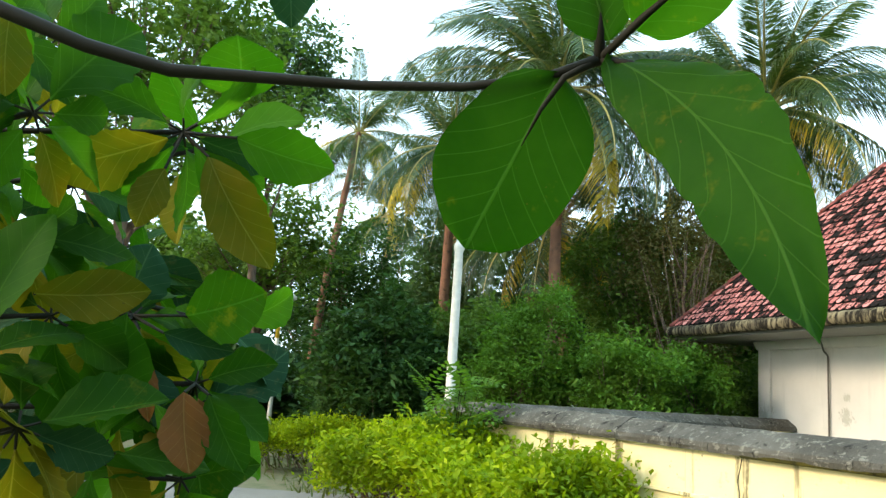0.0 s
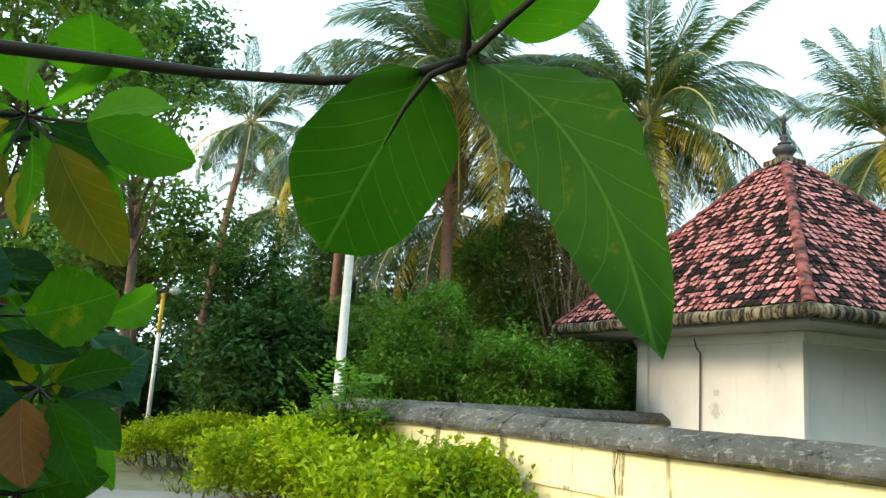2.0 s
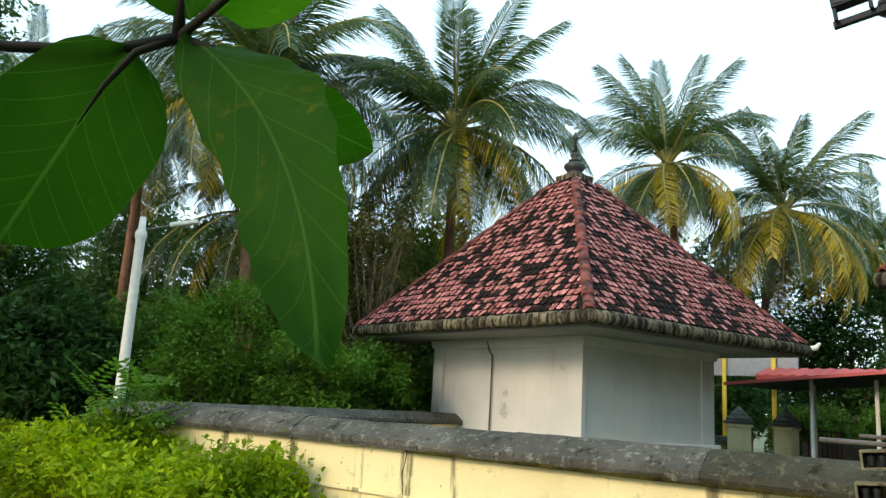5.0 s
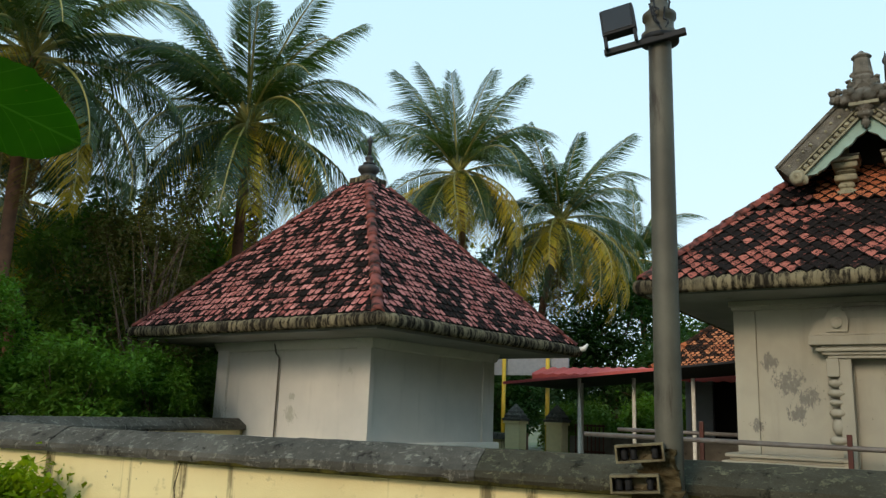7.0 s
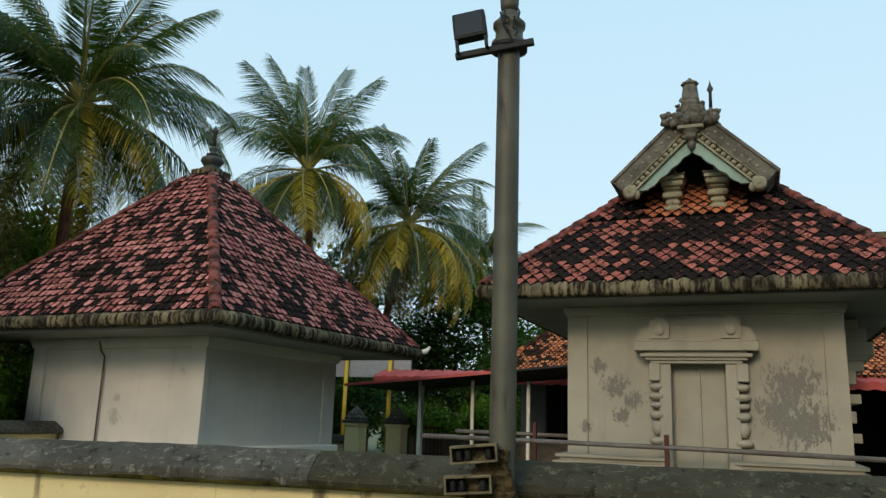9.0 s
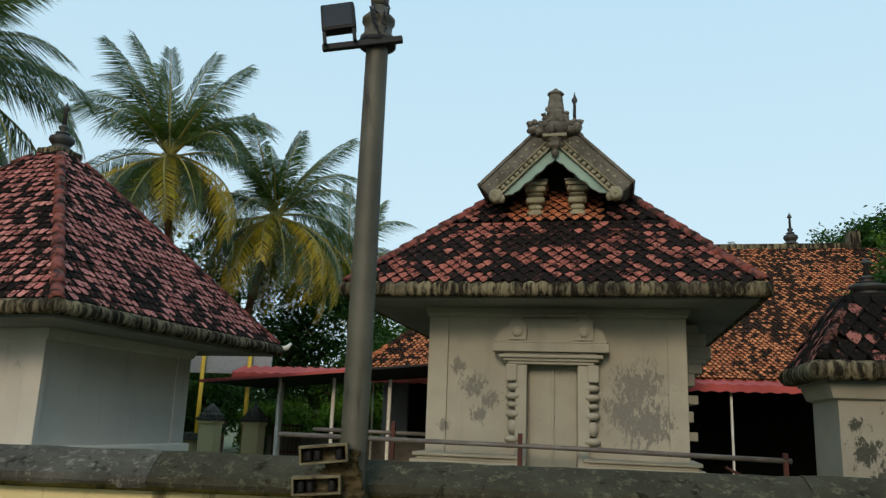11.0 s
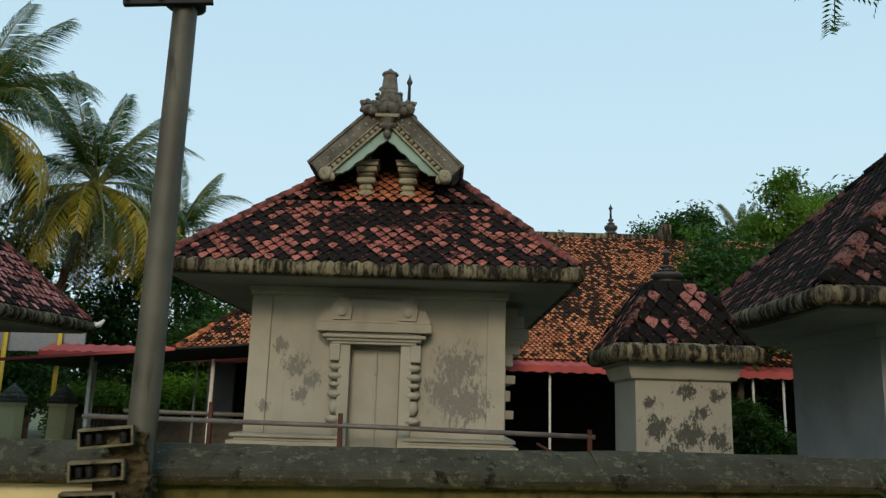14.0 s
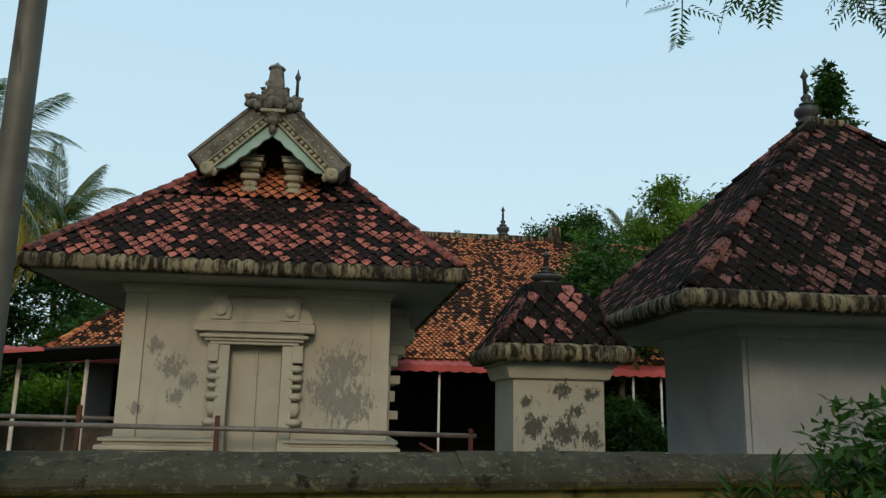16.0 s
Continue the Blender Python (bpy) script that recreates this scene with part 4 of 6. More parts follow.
for s in (-1, 1):
    low_edge = [(1.20 - 0.036 * k, 0.40 + 0.05 * k / 24 + 0.022 * abs(math.sin(0.55 * k))) for k in range(22)]
    barge(s, [(0.0, 0.0), (1.477, 0.0), (1.477, 0.035), (1.47, 0.04), (1.47, 0.19), (0.184, 0.19)], -0.06, 0.96, M_STONE, "barge_board")
    barge(s, [(0.0, -0.025), (1.49, -0.025), (1.49, 0.015), (0.015, 0.015)], -0.085, 0.98, M_STONE, "barge_edge")
    barge(s, [(0.185, 0.191), (1.42, 0.191), (1.41, 0.30), (0.29, 0.30)], -0.01, 0.3, M_BAND, "dentil_band")
    barge(s, [(0.185, 0.190), (1.43, 0.190), (1.43, 0.212), (0.205, 0.212)], -0.05, 0.1, M_BAND, "upper_bead")
    barge(s, [(0.275, 0.285), (1.40, 0.285), (1.38, 0.31), (0.30, 0.31)], -0.04, 0.1, M_BAND, "lower_bead")
    barge(s, [(0.30, 0.311), (1.334, 0.311), (1.22, 0.41)] + low_edge + [(0.44, 0.455)], 0.02, 0.06, M_TEAL, "turquoise_board")
    for k in range(12):
        x, z = rake(s, 0.36 + 0.088 * k, 0.248)
        part("dentil", lathe([(0.012, 0.0), (0.034, 0.004), (0.036, 0.02), (0.018, 0.038)], 8), M_BAND, c_root, m=Matrix.Translation((x, -0.008, z)) @ pose(0, 0, 0, 90))
        x, z = rake(s, 0.404 + 0.088 * k, 0.248)
        part("dentil_gap", box(-0.007, 0.007, -0.006, 0.0, -0.03, 0.03), M_DARK, c_root, m=Matrix.Translation((x, -0.009, z)) @ pose(0, 0, 0, 0, s * 44, 0))
    rng = random.Random(21 + s)
    bm = bmesh.new()
    for k in range(9):
        x, z = rake(s, 0.40 + 0.12 * k, 0.11 + rng.uniform(-0.02, 0.02))
        bmesh.ops.create_icosphere(bm, subdivisions=1, radius=rng.uniform(0.018, 0.03), matrix=Matrix.Translation((x, -0.052, z)))
    part("carved_relief", bm, M_BAND, c_root, smooth=True)
    x, z = rake(s, 1.40, 0.26)
    part("barge_foot", lathe([(0.02, -0.12), (0.075, -0.11), (0.092, -0.04), (0.092, 0.08), (0.05, 0.10), (0.03, 0.085), (0.01, 0.12)], 16), M_BAND, c_root, smooth=True, m=pose(x, 0.0, z - 0.02, 90))
    part("foot_drop", lathe([(0.01, -0.07), (0.04, -0.05), (0.05, 0.0), (0.03, 0.05)], 10, at=(x - s * 0.085, -0.02, z - 0.05)), M_BAND, c_root, smooth=True)
    cx = mid + s * 0.30
    part("stub_column", box(cx - 0.075, cx + 0.075, 0.34, 0.50, 4.50, 5.0, 0.012), M_BAND, c_root)
    for r, za, zb in ((0.115, 4.55, 4.63), (0.10, 4.655, 4.72), (0.135, 4.745, 4.83), (0.115, 4.85, 4.90), (0.15, 4.915, 4.995)):
        part("column_ring", box(cx - r, cx + r, 0.42 - r, 0.42 + r, za, zb, 0.028), M_BAND, c_root, smooth=True)
    part("column_capital", box(cx - 0.17, cx + 0.17, 0.25, 0.59, 5.0, 5.055, 0.012), M_BAND, c_root)
    part("abacus", box(cx - 0.185, cx + 0.185, 0.235, 0.60, 5.055, 5.085, 0.008), M_STONE, c_root)
    part("column_shaft", box(cx - 0.05, cx + 0.05, 0.36, 0.46, 5.085, 5.45, 0.01), M_BAND, c_root)
part("gable_pendant", lathe([(0.015, 5.30), (0.03, 5.32), (0.055, 5.36), (0.05, 5.40), (0.03, 5.43), (0.085, 5.45), (0.10, 5.50), (0.075, 5.53), (0.13, 5.56), (0.12, 5.58)], 16, at=(mid, -0.03, 0)), M_STONE, c_root, smooth=True)
part("crest_sill", box(mid - 0.17, mid + 0.17, -0.16, 0.05, 5.575, 5.625, 0.012), M_BAND, c_root)
part("gable_crest", lathe([(0.19, 5.72), (0.20, 5.78), (0.15, 5.83), (0.17, 5.88), (0.115, 5.92), (0.13, 6.0), (0.11, 6.03), (0.12, 6.06), (0.095, 6.26), (0.12, 6.28), (0.12, 6.30), (0.07, 6.33), (0.015, 6.38)], 8, at=(mid, 0.06, 0)), M_STONE, c_root, "carved stone crest", smooth=False)
for s in (-1, 1):
    for dx, dz, r in ((0.07, 5.70, 0.09), (0.16, 5.76, 0.085), (0.21, 5.68, 0.08), (0.31, 5.70, 0.075), (0.34, 5.79, 0.05), (0.27, 5.80, 0.045), (0.13, 5.90, 0.06), (0.16, 5.96, 0.04), (0.06, 5.92, 0.06), (0.10, 6.03, 0.04), (0.04, 6.06, 0.05)):
        bm = bmesh.new()
        bmesh.ops.create_icosphere(bm, subdivisions=2, radius=r, matrix=Matrix.Translation((mid + s * dx, -0.10 + (0.12 if dz > 5.85 else 0.0), dz)))
        for v in bm.verts:
            v.co += Vector((noise.noise(v.co * 18), noise.noise(v.co * 18 + Vector((5, 1, 0))), noise.noise(v.co * 18 + Vector((0, 7, 3))))) * 0.045
        part("crest_scroll", bm, M_STONE, c_root, smooth=True)
hip_row(c_root, (x0, y0, zt + 0.02), (-0.025 - hx, gy, gh + 0.02), 0.085, M_RIDGE, 0.25, 1)
hip_row(c_root, (x1, y0, zt + 0.02), (-0.025 + hr, gy, gh + 0.02), 0.085, M_RIDGE, 0.25, 2)
for u, v, z in ((0.27, 0.85, 5.70), (0.28, 3.2, 5.55), (0.2, 5.4, 5.62)):
    finial(C @ pose(u, v, z), 0.96, 0.145, "blackened metal finial on the shrine ridge")

# ---- shrine to the left ----
L = pose(-2.97, 10.33, 0, 0, 0, -25.5)
l_root, l_slopes, low, top = shrine("corner_shrine", L, -5.95, 0.0, 0.0, 5.5, 1.1, 2.74, 5.90, M_STAINED, None, 0.17, 0.16, 300, 2, "white limewashed shrine with pink-red tile roof")
for px in (-4.70, -1.22):
    part("pilaster", box(px - 0.15, px + 0.15, 1.045, 1.15, 0.9, 2.56, 0.01), M_STAINED, l_root)
part("pilaster", box(-1.14, -1.065, 4.05, 4.4, 0.9, 2.56, 0.01), M_STAINED, l_root)
part("conduit", tube([(-3.18, 1.06, 1.0), (-3.18, 1.06, 2.42), (-3.26, 1.05, 2.50), (-3.28, 1.02, 2.66)], 0.014, 8), M_WOOD, l_root, "thin dark conduit pipe", smooth=True)
for k in range(4):
    hip_row(l_root, Vector(low[k]) + Vector((0, 0, 0.02)), Vector(top[k]) + Vector((0, 0, 0.02)), 0.085, M_RIDGE, 0.33, k)
part("roof_cap", box(-2.975 - 0.26, -2.975 + 0.26, 2.75 - 0.26, 2.75 + 0.26, 5.84, 5.96, 0.03), M_EAVE, l_root, "mossy yellow cap slab")
finial(L @ pose(-2.975, 2.75, 5.95), 0.92, 0.21, "blackened pot finial on the corner shrine roof")
part("eave_spout", tube([(0.0, 5.5, 2.84), (0.14, 5.62, 2.88), (0.2, 5.66, 2.97)], [0.05, 0.05, 0.02], 8), M_PALEPOLE, l_root, "small pale corner spout", smooth=True)

# ---- little shrine ----
S = pose(5.35, 7.6, 0, 0, 0, -20.5)
s_root, s_slopes, s_low, s_top = shrine("little_shrine", S, -0.19, 1.17, -0.19, 1.17, 0.17, 2.19, 3.12, M_PEEL_SMALL, None, 0.24, 0.17, 300, 4, "small plaster shrine with flaking cream walls", pointed=0.5, e=0.24)
for k in range(4):
    hip_row(s_root, Vector(s_low[k]) + Vector((0, 0, 0.02)), Vector(s_top[k]) + Vector((0, 0, 0.02)), 0.06, M_TILE_BLACK, 0.25, k)
finial(S @ pose(0.49, 0.49, 3.12), 0.42, 0.19, "black pot finial on the little shrine")

# ---- shrine to the right ----
R = pose(6.48, 6.10, 0, 0, 0, -20.5)
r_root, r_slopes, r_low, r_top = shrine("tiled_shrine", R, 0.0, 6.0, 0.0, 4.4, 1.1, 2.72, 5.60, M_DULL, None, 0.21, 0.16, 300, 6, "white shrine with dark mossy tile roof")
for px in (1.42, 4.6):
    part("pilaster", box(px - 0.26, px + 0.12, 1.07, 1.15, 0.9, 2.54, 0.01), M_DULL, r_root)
for k in range(4):
    hip_row(r_root, Vector(r_low[k]) + Vector((0, 0, 0.02)), Vector(r_top[k]) + Vector((0, 0, 0.02)), 0.10, M_TILE_BLACK, 0.33, k)
part("roof_cap", box(2.74, 3.26, 1.94, 2.46, 5.55, 5.66, 0.03), M_EAVE, r_root)
finial(R @ pose(2.86, 2.2, 5.65), 0.85, 0.17, "blackened pot finial beside a creeper")

# ---- long hall behind ----
B = pose(9.0, 16.8, 0, 0, 0, -20.5)
b_root = thing("long_hall", B, "long hall with an orange tiled roof", "hall")
part("hall_wall", box(-8.4, 9.0, 5.4, 7.5, 0, 2.9, 0.02), M_SHADE, b_root, "verandah wall with shade in its colour")
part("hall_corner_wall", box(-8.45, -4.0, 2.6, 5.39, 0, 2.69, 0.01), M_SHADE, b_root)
part("verandah_column", box(-8.45, -7.75, 2.42, 2.59, 0, 2.69, 0.012), M_SOFFIT, b_root, "grey plaster verandah column")
# Added ceiling, near-black, hides red bounce from the roof's underside.
part("verandah_ceiling", box(-8.5, 9.3, 0.5, 5.5, 2.70, 2.76, 0.004), M_SHADE, b_root, "added verandah ceiling coloured as deep shade")
part("hall_floor", box(-8.6, 9.2, 0.1, 5.5, 0, 0.45, 0.02), M_COPING, b_root)
bx0, bx1, by0, by1, bz0, bz1 = -8.6, 9.5, 0.15, 9.0, 2.78, 6.76
b_slopes = [((bx0, by0, bz0), (bx1, by0, bz0), (bx1, 4.6, bz1), (bx0 + 4.2, 4.6, bz1)),
            ((bx0, by1, bz0), (bx0, by0, bz0), (bx0 + 4.2, 4.6, bz1), (bx0 + 4.2, 4.7, bz1)),
            ((bx1, by1, bz0), (bx0, by1, bz0), (bx0 + 4.2, 4.7, bz1), (bx1, 4.7, bz1))]
part("roof", slope_deck(b_slopes), M_TILE_ORANGE, b_root)
part("hall_gable", box(bx1 - 0.1, bx1, by0 + 1.0, by1 - 1.0, 0, 3.4), M_PEEL, b_root)
part("ridge", box(bx0 + 4.1, 4.4, 4.5, 4.8, bz1 - 0.06, bz1 + 0.13, 0.03), M_EAVE, b_root)
hip_row(b_root, (bx0, by0, bz0 + 0.03), (bx0 + 4.2, 4.6, bz1 + 0.03), 0.10, M_TILE_ORANGE, 0.34, 9)
rib = bmesh.new()
n = 240
va, vb = [], []
for k in range(n + 1):
    xx = -11.6 + 20.0 * k / n
    w = 0.018 * math.sin(6.2832 * xx / 0.30)
    va.append((rib.verts.new((xx, -0.25, 2.66 + w)), rib.verts.new((xx, -0.22, 2.50 + w))))
    vb.append(rib.verts.new((xx, 0.45, 2.86 + w)))
for k in range(n):
    rib.faces.new((va[k][0], va[k + 1][0], vb[k + 1], vb[k]))
    rib.faces.new((va[k][1], va[k + 1][1], va[k + 1][0], va[k][0]))
part("verandah_sheet", rib, M_REDSHEET, b_root, "red corrugated verandah edge")
for px in (-8.0, -5.3, -2.6, 0.2, 3.2, 4.9, 5.6, 7.4):
    part("verandah_post", lathe([(0.04, 0.0), (0.028, 0.05), (0.028, 2.6)], 10, at=(px, 0.0, 0)), M_PALEPOLE, b_root, smooth=True)
finial(B @ pose(2.65, 4.65, 6.88), 0.95, 0.20, "blackened pot finial on the hall ridge")
part("ridge_end", box(4.1, 4.4, 4.35, 4.9, 6.66, 7.2, 0.06), M_EAVE, b_root)

# ---- canopy, gate and poles beyond the corner shrine ----
K = pose(-0.6, 17.3, 0, 0, 0, -20.5)
k_root = thing("metal_canopy", K, "low metal canopy on thin pale posts", "canopy")
part("canopy_sheet", box(-1.35, 4.0, -0.5, 2.6, 2.40, 2.44, 0.005), M_LAMP, k_root, m=pose(0, 0, 0, 0, -5, 0))
part("canopy_edge", box(-1.35, 2.0, -0.53, -0.49, 2.38, 2.44, 0.004), M_REDSHEET, k_root, m=pose(0, 0, 0, 0, -5, 0))
for px, py in ((0.0, 0.0), (1.1, 0.25), (-0.45, 1.2), (2.3, 0.3)):
    part("canopy_post", lathe([(0.05, 0), (0.04, 0.06), (0.04, 2.45)], 10, at=(px, py, 0)), M_PALEPOLE, k_root, smooth=True)
parapet = new("low_wall", mesh_of(box(-1.5, 6.5, 2.9, 3.1, 0, 1.15, 0.02), "low_wall", M_WOOD))
parapet.matrix_basis = K
tagged(parapet, "dark low wall behind the canopy", "wall", kind="structure")


def gate_pillar(x, y):
    root = thing("gate_pillar", pose(x, y, 0, 0, 0, -20.5), "yellow gate pillar with a grey stepped cap", "gate pillar", "gate pillars")
    part("shaft", box(-0.20, 0.20, -0.20, 0.20, 0, 1.45, 0.015), M_PILLAR, root)
    part("collar", box(-0.235, 0.235, -0.235, 0.235, 1.40, 1.47, 0.015), M_PILLAR, root)
    part("cap", lathe([(0.36, 1.47), (0.37, 1.53), (0.30, 1.54), (0.30, 1.60), (0.22, 1.66), (0.21, 1.70), (0.10, 1.80), (0.03, 1.88)], 4), M_COPING, root, "grey pyramid cap", m=pose(0, 0, 0, 0, 0, 45))


gate_pillar(-2.29, 20.16)
gate_pillar(-1.25, 19.9)
g = new("boundary_wall", mesh_of(box(-4.0, -0.2, 0, 0.25, 0, 1.0, 0.02), "boundary_wall", M_YELLOW))
g.matrix_basis = pose(-2.3, 20.1, 0, 0, 0, -20.5)
tagged(g, "low yellow boundary wall beside the gate", "wall", kind="structure")
g = new("boundary_coping", mesh_of(box(-4.0, -0.2, -0.08, 0.33, 1.0, 1.16, 0.03), "boundary_coping", M_COPING))
g.matrix_basis = pose(-2.3, 20.1, 0, 0, 0, -20.5)
tagged(g, "grey coping of the boundary wall", "coping", kind="structure")
gate = thing("metal_gate", pose(-0.8, 19.8, 0, 0, 0, -20.5), "rusty open iron bar gate", "gate")
for k in range(8):
    part("gate_bar", lathe([(0.015, 0.1), (0.015, 1.45)], 6, at=(0.1 * k, 0, 0)), M_RUST, gate)
for z in (0.15, 0.8, 1.4):
    part("gate_rail", box(-0.02, 0.74, -0.015, 0.015, z, z + 0.04), M_RUST, gate)
sheet_root = thing("sheet_shelter", pose(-2.45, 21.6, 0, 0, 0, -20.5), "grey sheet roof on yellow poles", "shelter")
part("roof_sheet", box(-1.0, 1.5, 0, 0.06, 2.66, 3.2, 0.01), M_GREYSHEET, sheet_root)
for px in (-0.35, 0.95):
    part("yellow_post", lathe([(0.055, 0), (0.055, 3.2)], 10, at=(px, -0.1, 0)), M_YPOLE, sheet_root, smooth=True)

# ---- railing in front of the gabled shrine ----
rail = thing("pipe_railing", C @ pose(0, 0, 0), "grey pipe railing on red oxide posts", "railing")
part("rail_pipe", tube([(-3.6, -0.38, 1.40), (0.0, -0.36, 1.375), (2.85, -0.34, 1.33)], 0.032, 10), M_RAIL, rail, smooth=True)
part("inner_pipe", tube([(-3.6, 0.9, 1.46), (-1.75, 0.9, 1.45)], 0.03, 10), M_RAIL, rail, smooth=True)
for px, py, h in ((-0.36, -0.36, 1.53), (2.78, -0.34, 1.42), (-2.35, 0.85, 1.62)):
    part("rail_post", box(px - 0.028, px + 0.028, py - 0.028, py + 0.028, 0, h, 0.004), M_RUST, rail)
part("brace", tube([(2.2, 0.4, 1.2), (2.8, 0.3, 0.9)], 0.02, 6), M_RUST, rail)

# ---- floodlight pole ----
FP = WALL @ pose(0.99, -0.13, 0)
pole = thing("floodlight_pole", FP, "grey steel pole with a black floodlight", "light pole")
part("shaft", lathe([(0.082, 0), (0.078, 1.5), (0.070, 3.90), (0.070, 3.93)], 24), M_STEEL, pole, smooth=True)
part("collar", lathe([(0.10, 3.93), (0.112, 3.95), (0.112, 3.985), (0.088, 4.0), (0.088, 4.07), (0.104, 4.09), (0.104, 4.115), (0.06, 4.16), (0.062, 4.19), (0.05, 4.20)], 24), M_STEEL, pole, smooth=True)
part("upper_shaft", lathe([(0.05, 4.20), (0.058, 4.24), (0.062, 4.30), (0.055, 4.34), (0.05, 4.36), (0.05, 5.6), (0.01, 5.65)], 20), M_STEEL, pole, smooth=True)
part("clamp", lathe([(0.095, 3.925), (0.118, 3.93), (0.118, 3.96), (0.095, 3.965)], 20), M_LAMP, pole, smooth=True)
part("cross_arm", box(-0.33, 0.17, -0.11, -0.07, -0.02, 0.02, 0.006), M_LAMP, pole, m=pose(0, 0, 3.915, 0, -8, 0))
flood = part("floodlight", box(-0.12, 0.12, -0.03, 0.05, -0.115, 0.115, 0.015), M_LAMP, pole, "square black floodlight", m=pose(-0.24, -0.10, 4.07, -12, -9, 0) @ Matrix.Diagonal((0.88, 0.88, 0.88, 1)))
part("glass", box(-0.10, 0.10, -0.036, -0.028, -0.095, 0.095, 0.002), M_GLASS, flood)
part("fins", box(-0.10, 0.10, 0.05, 0.075, -0.09, 0.09, 0.01), M_LAMP, flood)
for sx in (-0.105, 0.105):
    part("yoke", box(sx - 0.012, sx + 0.012, -0.015, 0.015, -0.215, -0.09, 0.003), M_LAMP, flood)
for k in range(5):
    rng = random.Random(70 + k)
    a = rng.uniform(-0.9, 0.9)
    pts = [(0.07 * math.sin(a), -0.09, 4.2 - 0.02 * k)]
    for j in range(6):
        p = pts[-1]
        pts.append((p[0] + rng.uniform(-0.02, 0.03), p[1] + rng.uniform(-0.02, 0.0), p[2] - rng.uniform(0.0, 0.06)))
    part("cable", tube(pts, 0.006, 5), M_LAMP, pole)
for k, (z, dx) in enumerate(((1.40, 0.0), (1.235, -0.03), (1.08, -0.06))):
    bracket = part("fuse_bracket", box(-0.16, 0.10, 0.045, 0.05, 0.0, 0.10), M_IRON, pole, "rusty pressed iron bracket", m=pose(-0.10 + dx, -0.16, z, 0, -6 + 2 * k, 6))
    for z0, z1 in ((0.085, 0.10), (0.0, 0.012)):
        part("flange", box(-0.16, 0.10, -0.06, 0.05, z0, z1, 0.003), M_IRON, bracket)
    for xx in (-0.115, -0.065, 0.05):
        part("knob", lathe([(0.012, 0.014), (0.022, 0.022), (0.016, 0.045), (0.024, 0.062), (0.012, 0.082)], 10, at=(xx, 0.0, 0)), M_LAMP, bracket, "dark porcelain fuse knob", smooth=True)
    for xx in (-0.16, 0.088):
        part("rib", box(xx, xx + 0.012, -0.058, 0.046, 0.002, 0.098, 0.002), M_IRON, bracket)
for k, (xa, xb, ya, yb, za, zb) in enumerate(((-0.23, 0.09, -0.13, 0.10, 0.0, 1.08), (-0.21, 0.06, -0.12, 0.10, 1.08, 1.16), (-0.19, 0.08, -0.13, 0.10, 1.16, 1.25), (-0.16, 0.06, -0.11, 0.10, 1.25, 1.36), (-0.12, 0.05, -0.11, 0.10, 1.36, 1.47))):
    bm = box(xa, xb, ya, yb, za, zb)
    bmesh.ops.subdivide_edges(bm, edges=bm.edges[:], cuts=11, use_grid_fill=True)
    for v in bm.verts:
        v.co += Vector((noise.noise(v.co * 34), noise.noise(v.co * 34 + Vector((3, 0, 0))), 0.5 * noise.noise(v.co * 34 + Vector((0, 3, 0))))) * 0.022
        v.co.x += 0.02 * noise.noise(v.co * 9)
    part("packing_course", bm, M_BRICK, pole, "crumbling mossy brick packing")

# ---- street lamps ----
lamp = thing("street_lamp", pose(-8.88, 7.92, 0), "white painted street lamp beyond the wall", "street lamp", "street lamps")
part("pole", lathe([(0.085, 0), (0.075, 1.5), (0.065, 3.6), (0.07, 3.62), (0.085, 3.66), (0.085, 3.72), (0.05, 3.78), (0.045, 3.95)], 16), M_PALEPOLE, lamp, smooth=True)
part("lamp_arm", tube([(0, 0, 3.75), (0.28, 0.25, 3.86)], 0.02, 8), M_STEEL, lamp)
part("lamp_head", box(-0.2, 0.2, -0.07, 0.07, -0.03, 0.03, 0.02), M_PALEPOLE, lamp, m=pose(0.42, 0.38, 3.92, 0, -14, 42))
lamp = thing("street_lamp", pose(-16.53, 9.12, 0), "thin grey street lamp among the trees", "street lamp", "street lamps")
part("pole", lathe([(0.06, 0), (0.045, 1.5), (0.045, 2.4)], 12), M_PALEPOLE, lamp, smooth=True)
part("upper_pole", lathe([(0.05, 2.4), (0.045, 3.3)], 12), M_YPOLE, lamp, smooth=True)
part("lamp_arm", tube([(-0.15, -0.1, 3.25), (0.15, 0.12, 3.32)], 0.02, 8), M_STEEL, lamp)
part("lamp_head", lathe([(0.05, 3.28), (0.13, 3.33), (0.13, 3.40), (0.05, 3.45)], 14, at=(0.2, 0.16, 0)), M_PALEPOLE, lamp, smooth=True)


# ---- palms ----
palm((-11.3, 12.9, 0), (-11.28, 12.75, 8.4), 1.0, 1, "tall coconut palm with long drooping fronds", 0.15, 6, 3, 10, 36)
palm((-8.6, 17.0, 0), (-8.21, 16.24, 8.1), 0.98, 2, "coconut palm with brown nuts and yellowing fronds", 0.15, 6, 2, 14, 38)
palm((-4.2, 24.6, 0), (-4.72, 23.81, 9.15), 1.0, 3, "coconut palm with orange yellow lower fronds", 0.15, 15, 2, 6, 38)
palm((-2.9, 26.8, 0), (-1.64, 26.25, 8.1), 0.98, 4, "leaning coconut palm with yellow hanging fronds", 0.15, 15, 2, 6, 36)
palm((1.6, 35.0, 0), (1.09, 34.3, 8.3), 0.95, 5, "distant coconut palm behind the hall", 0.15, 3, 1, 0, 20)
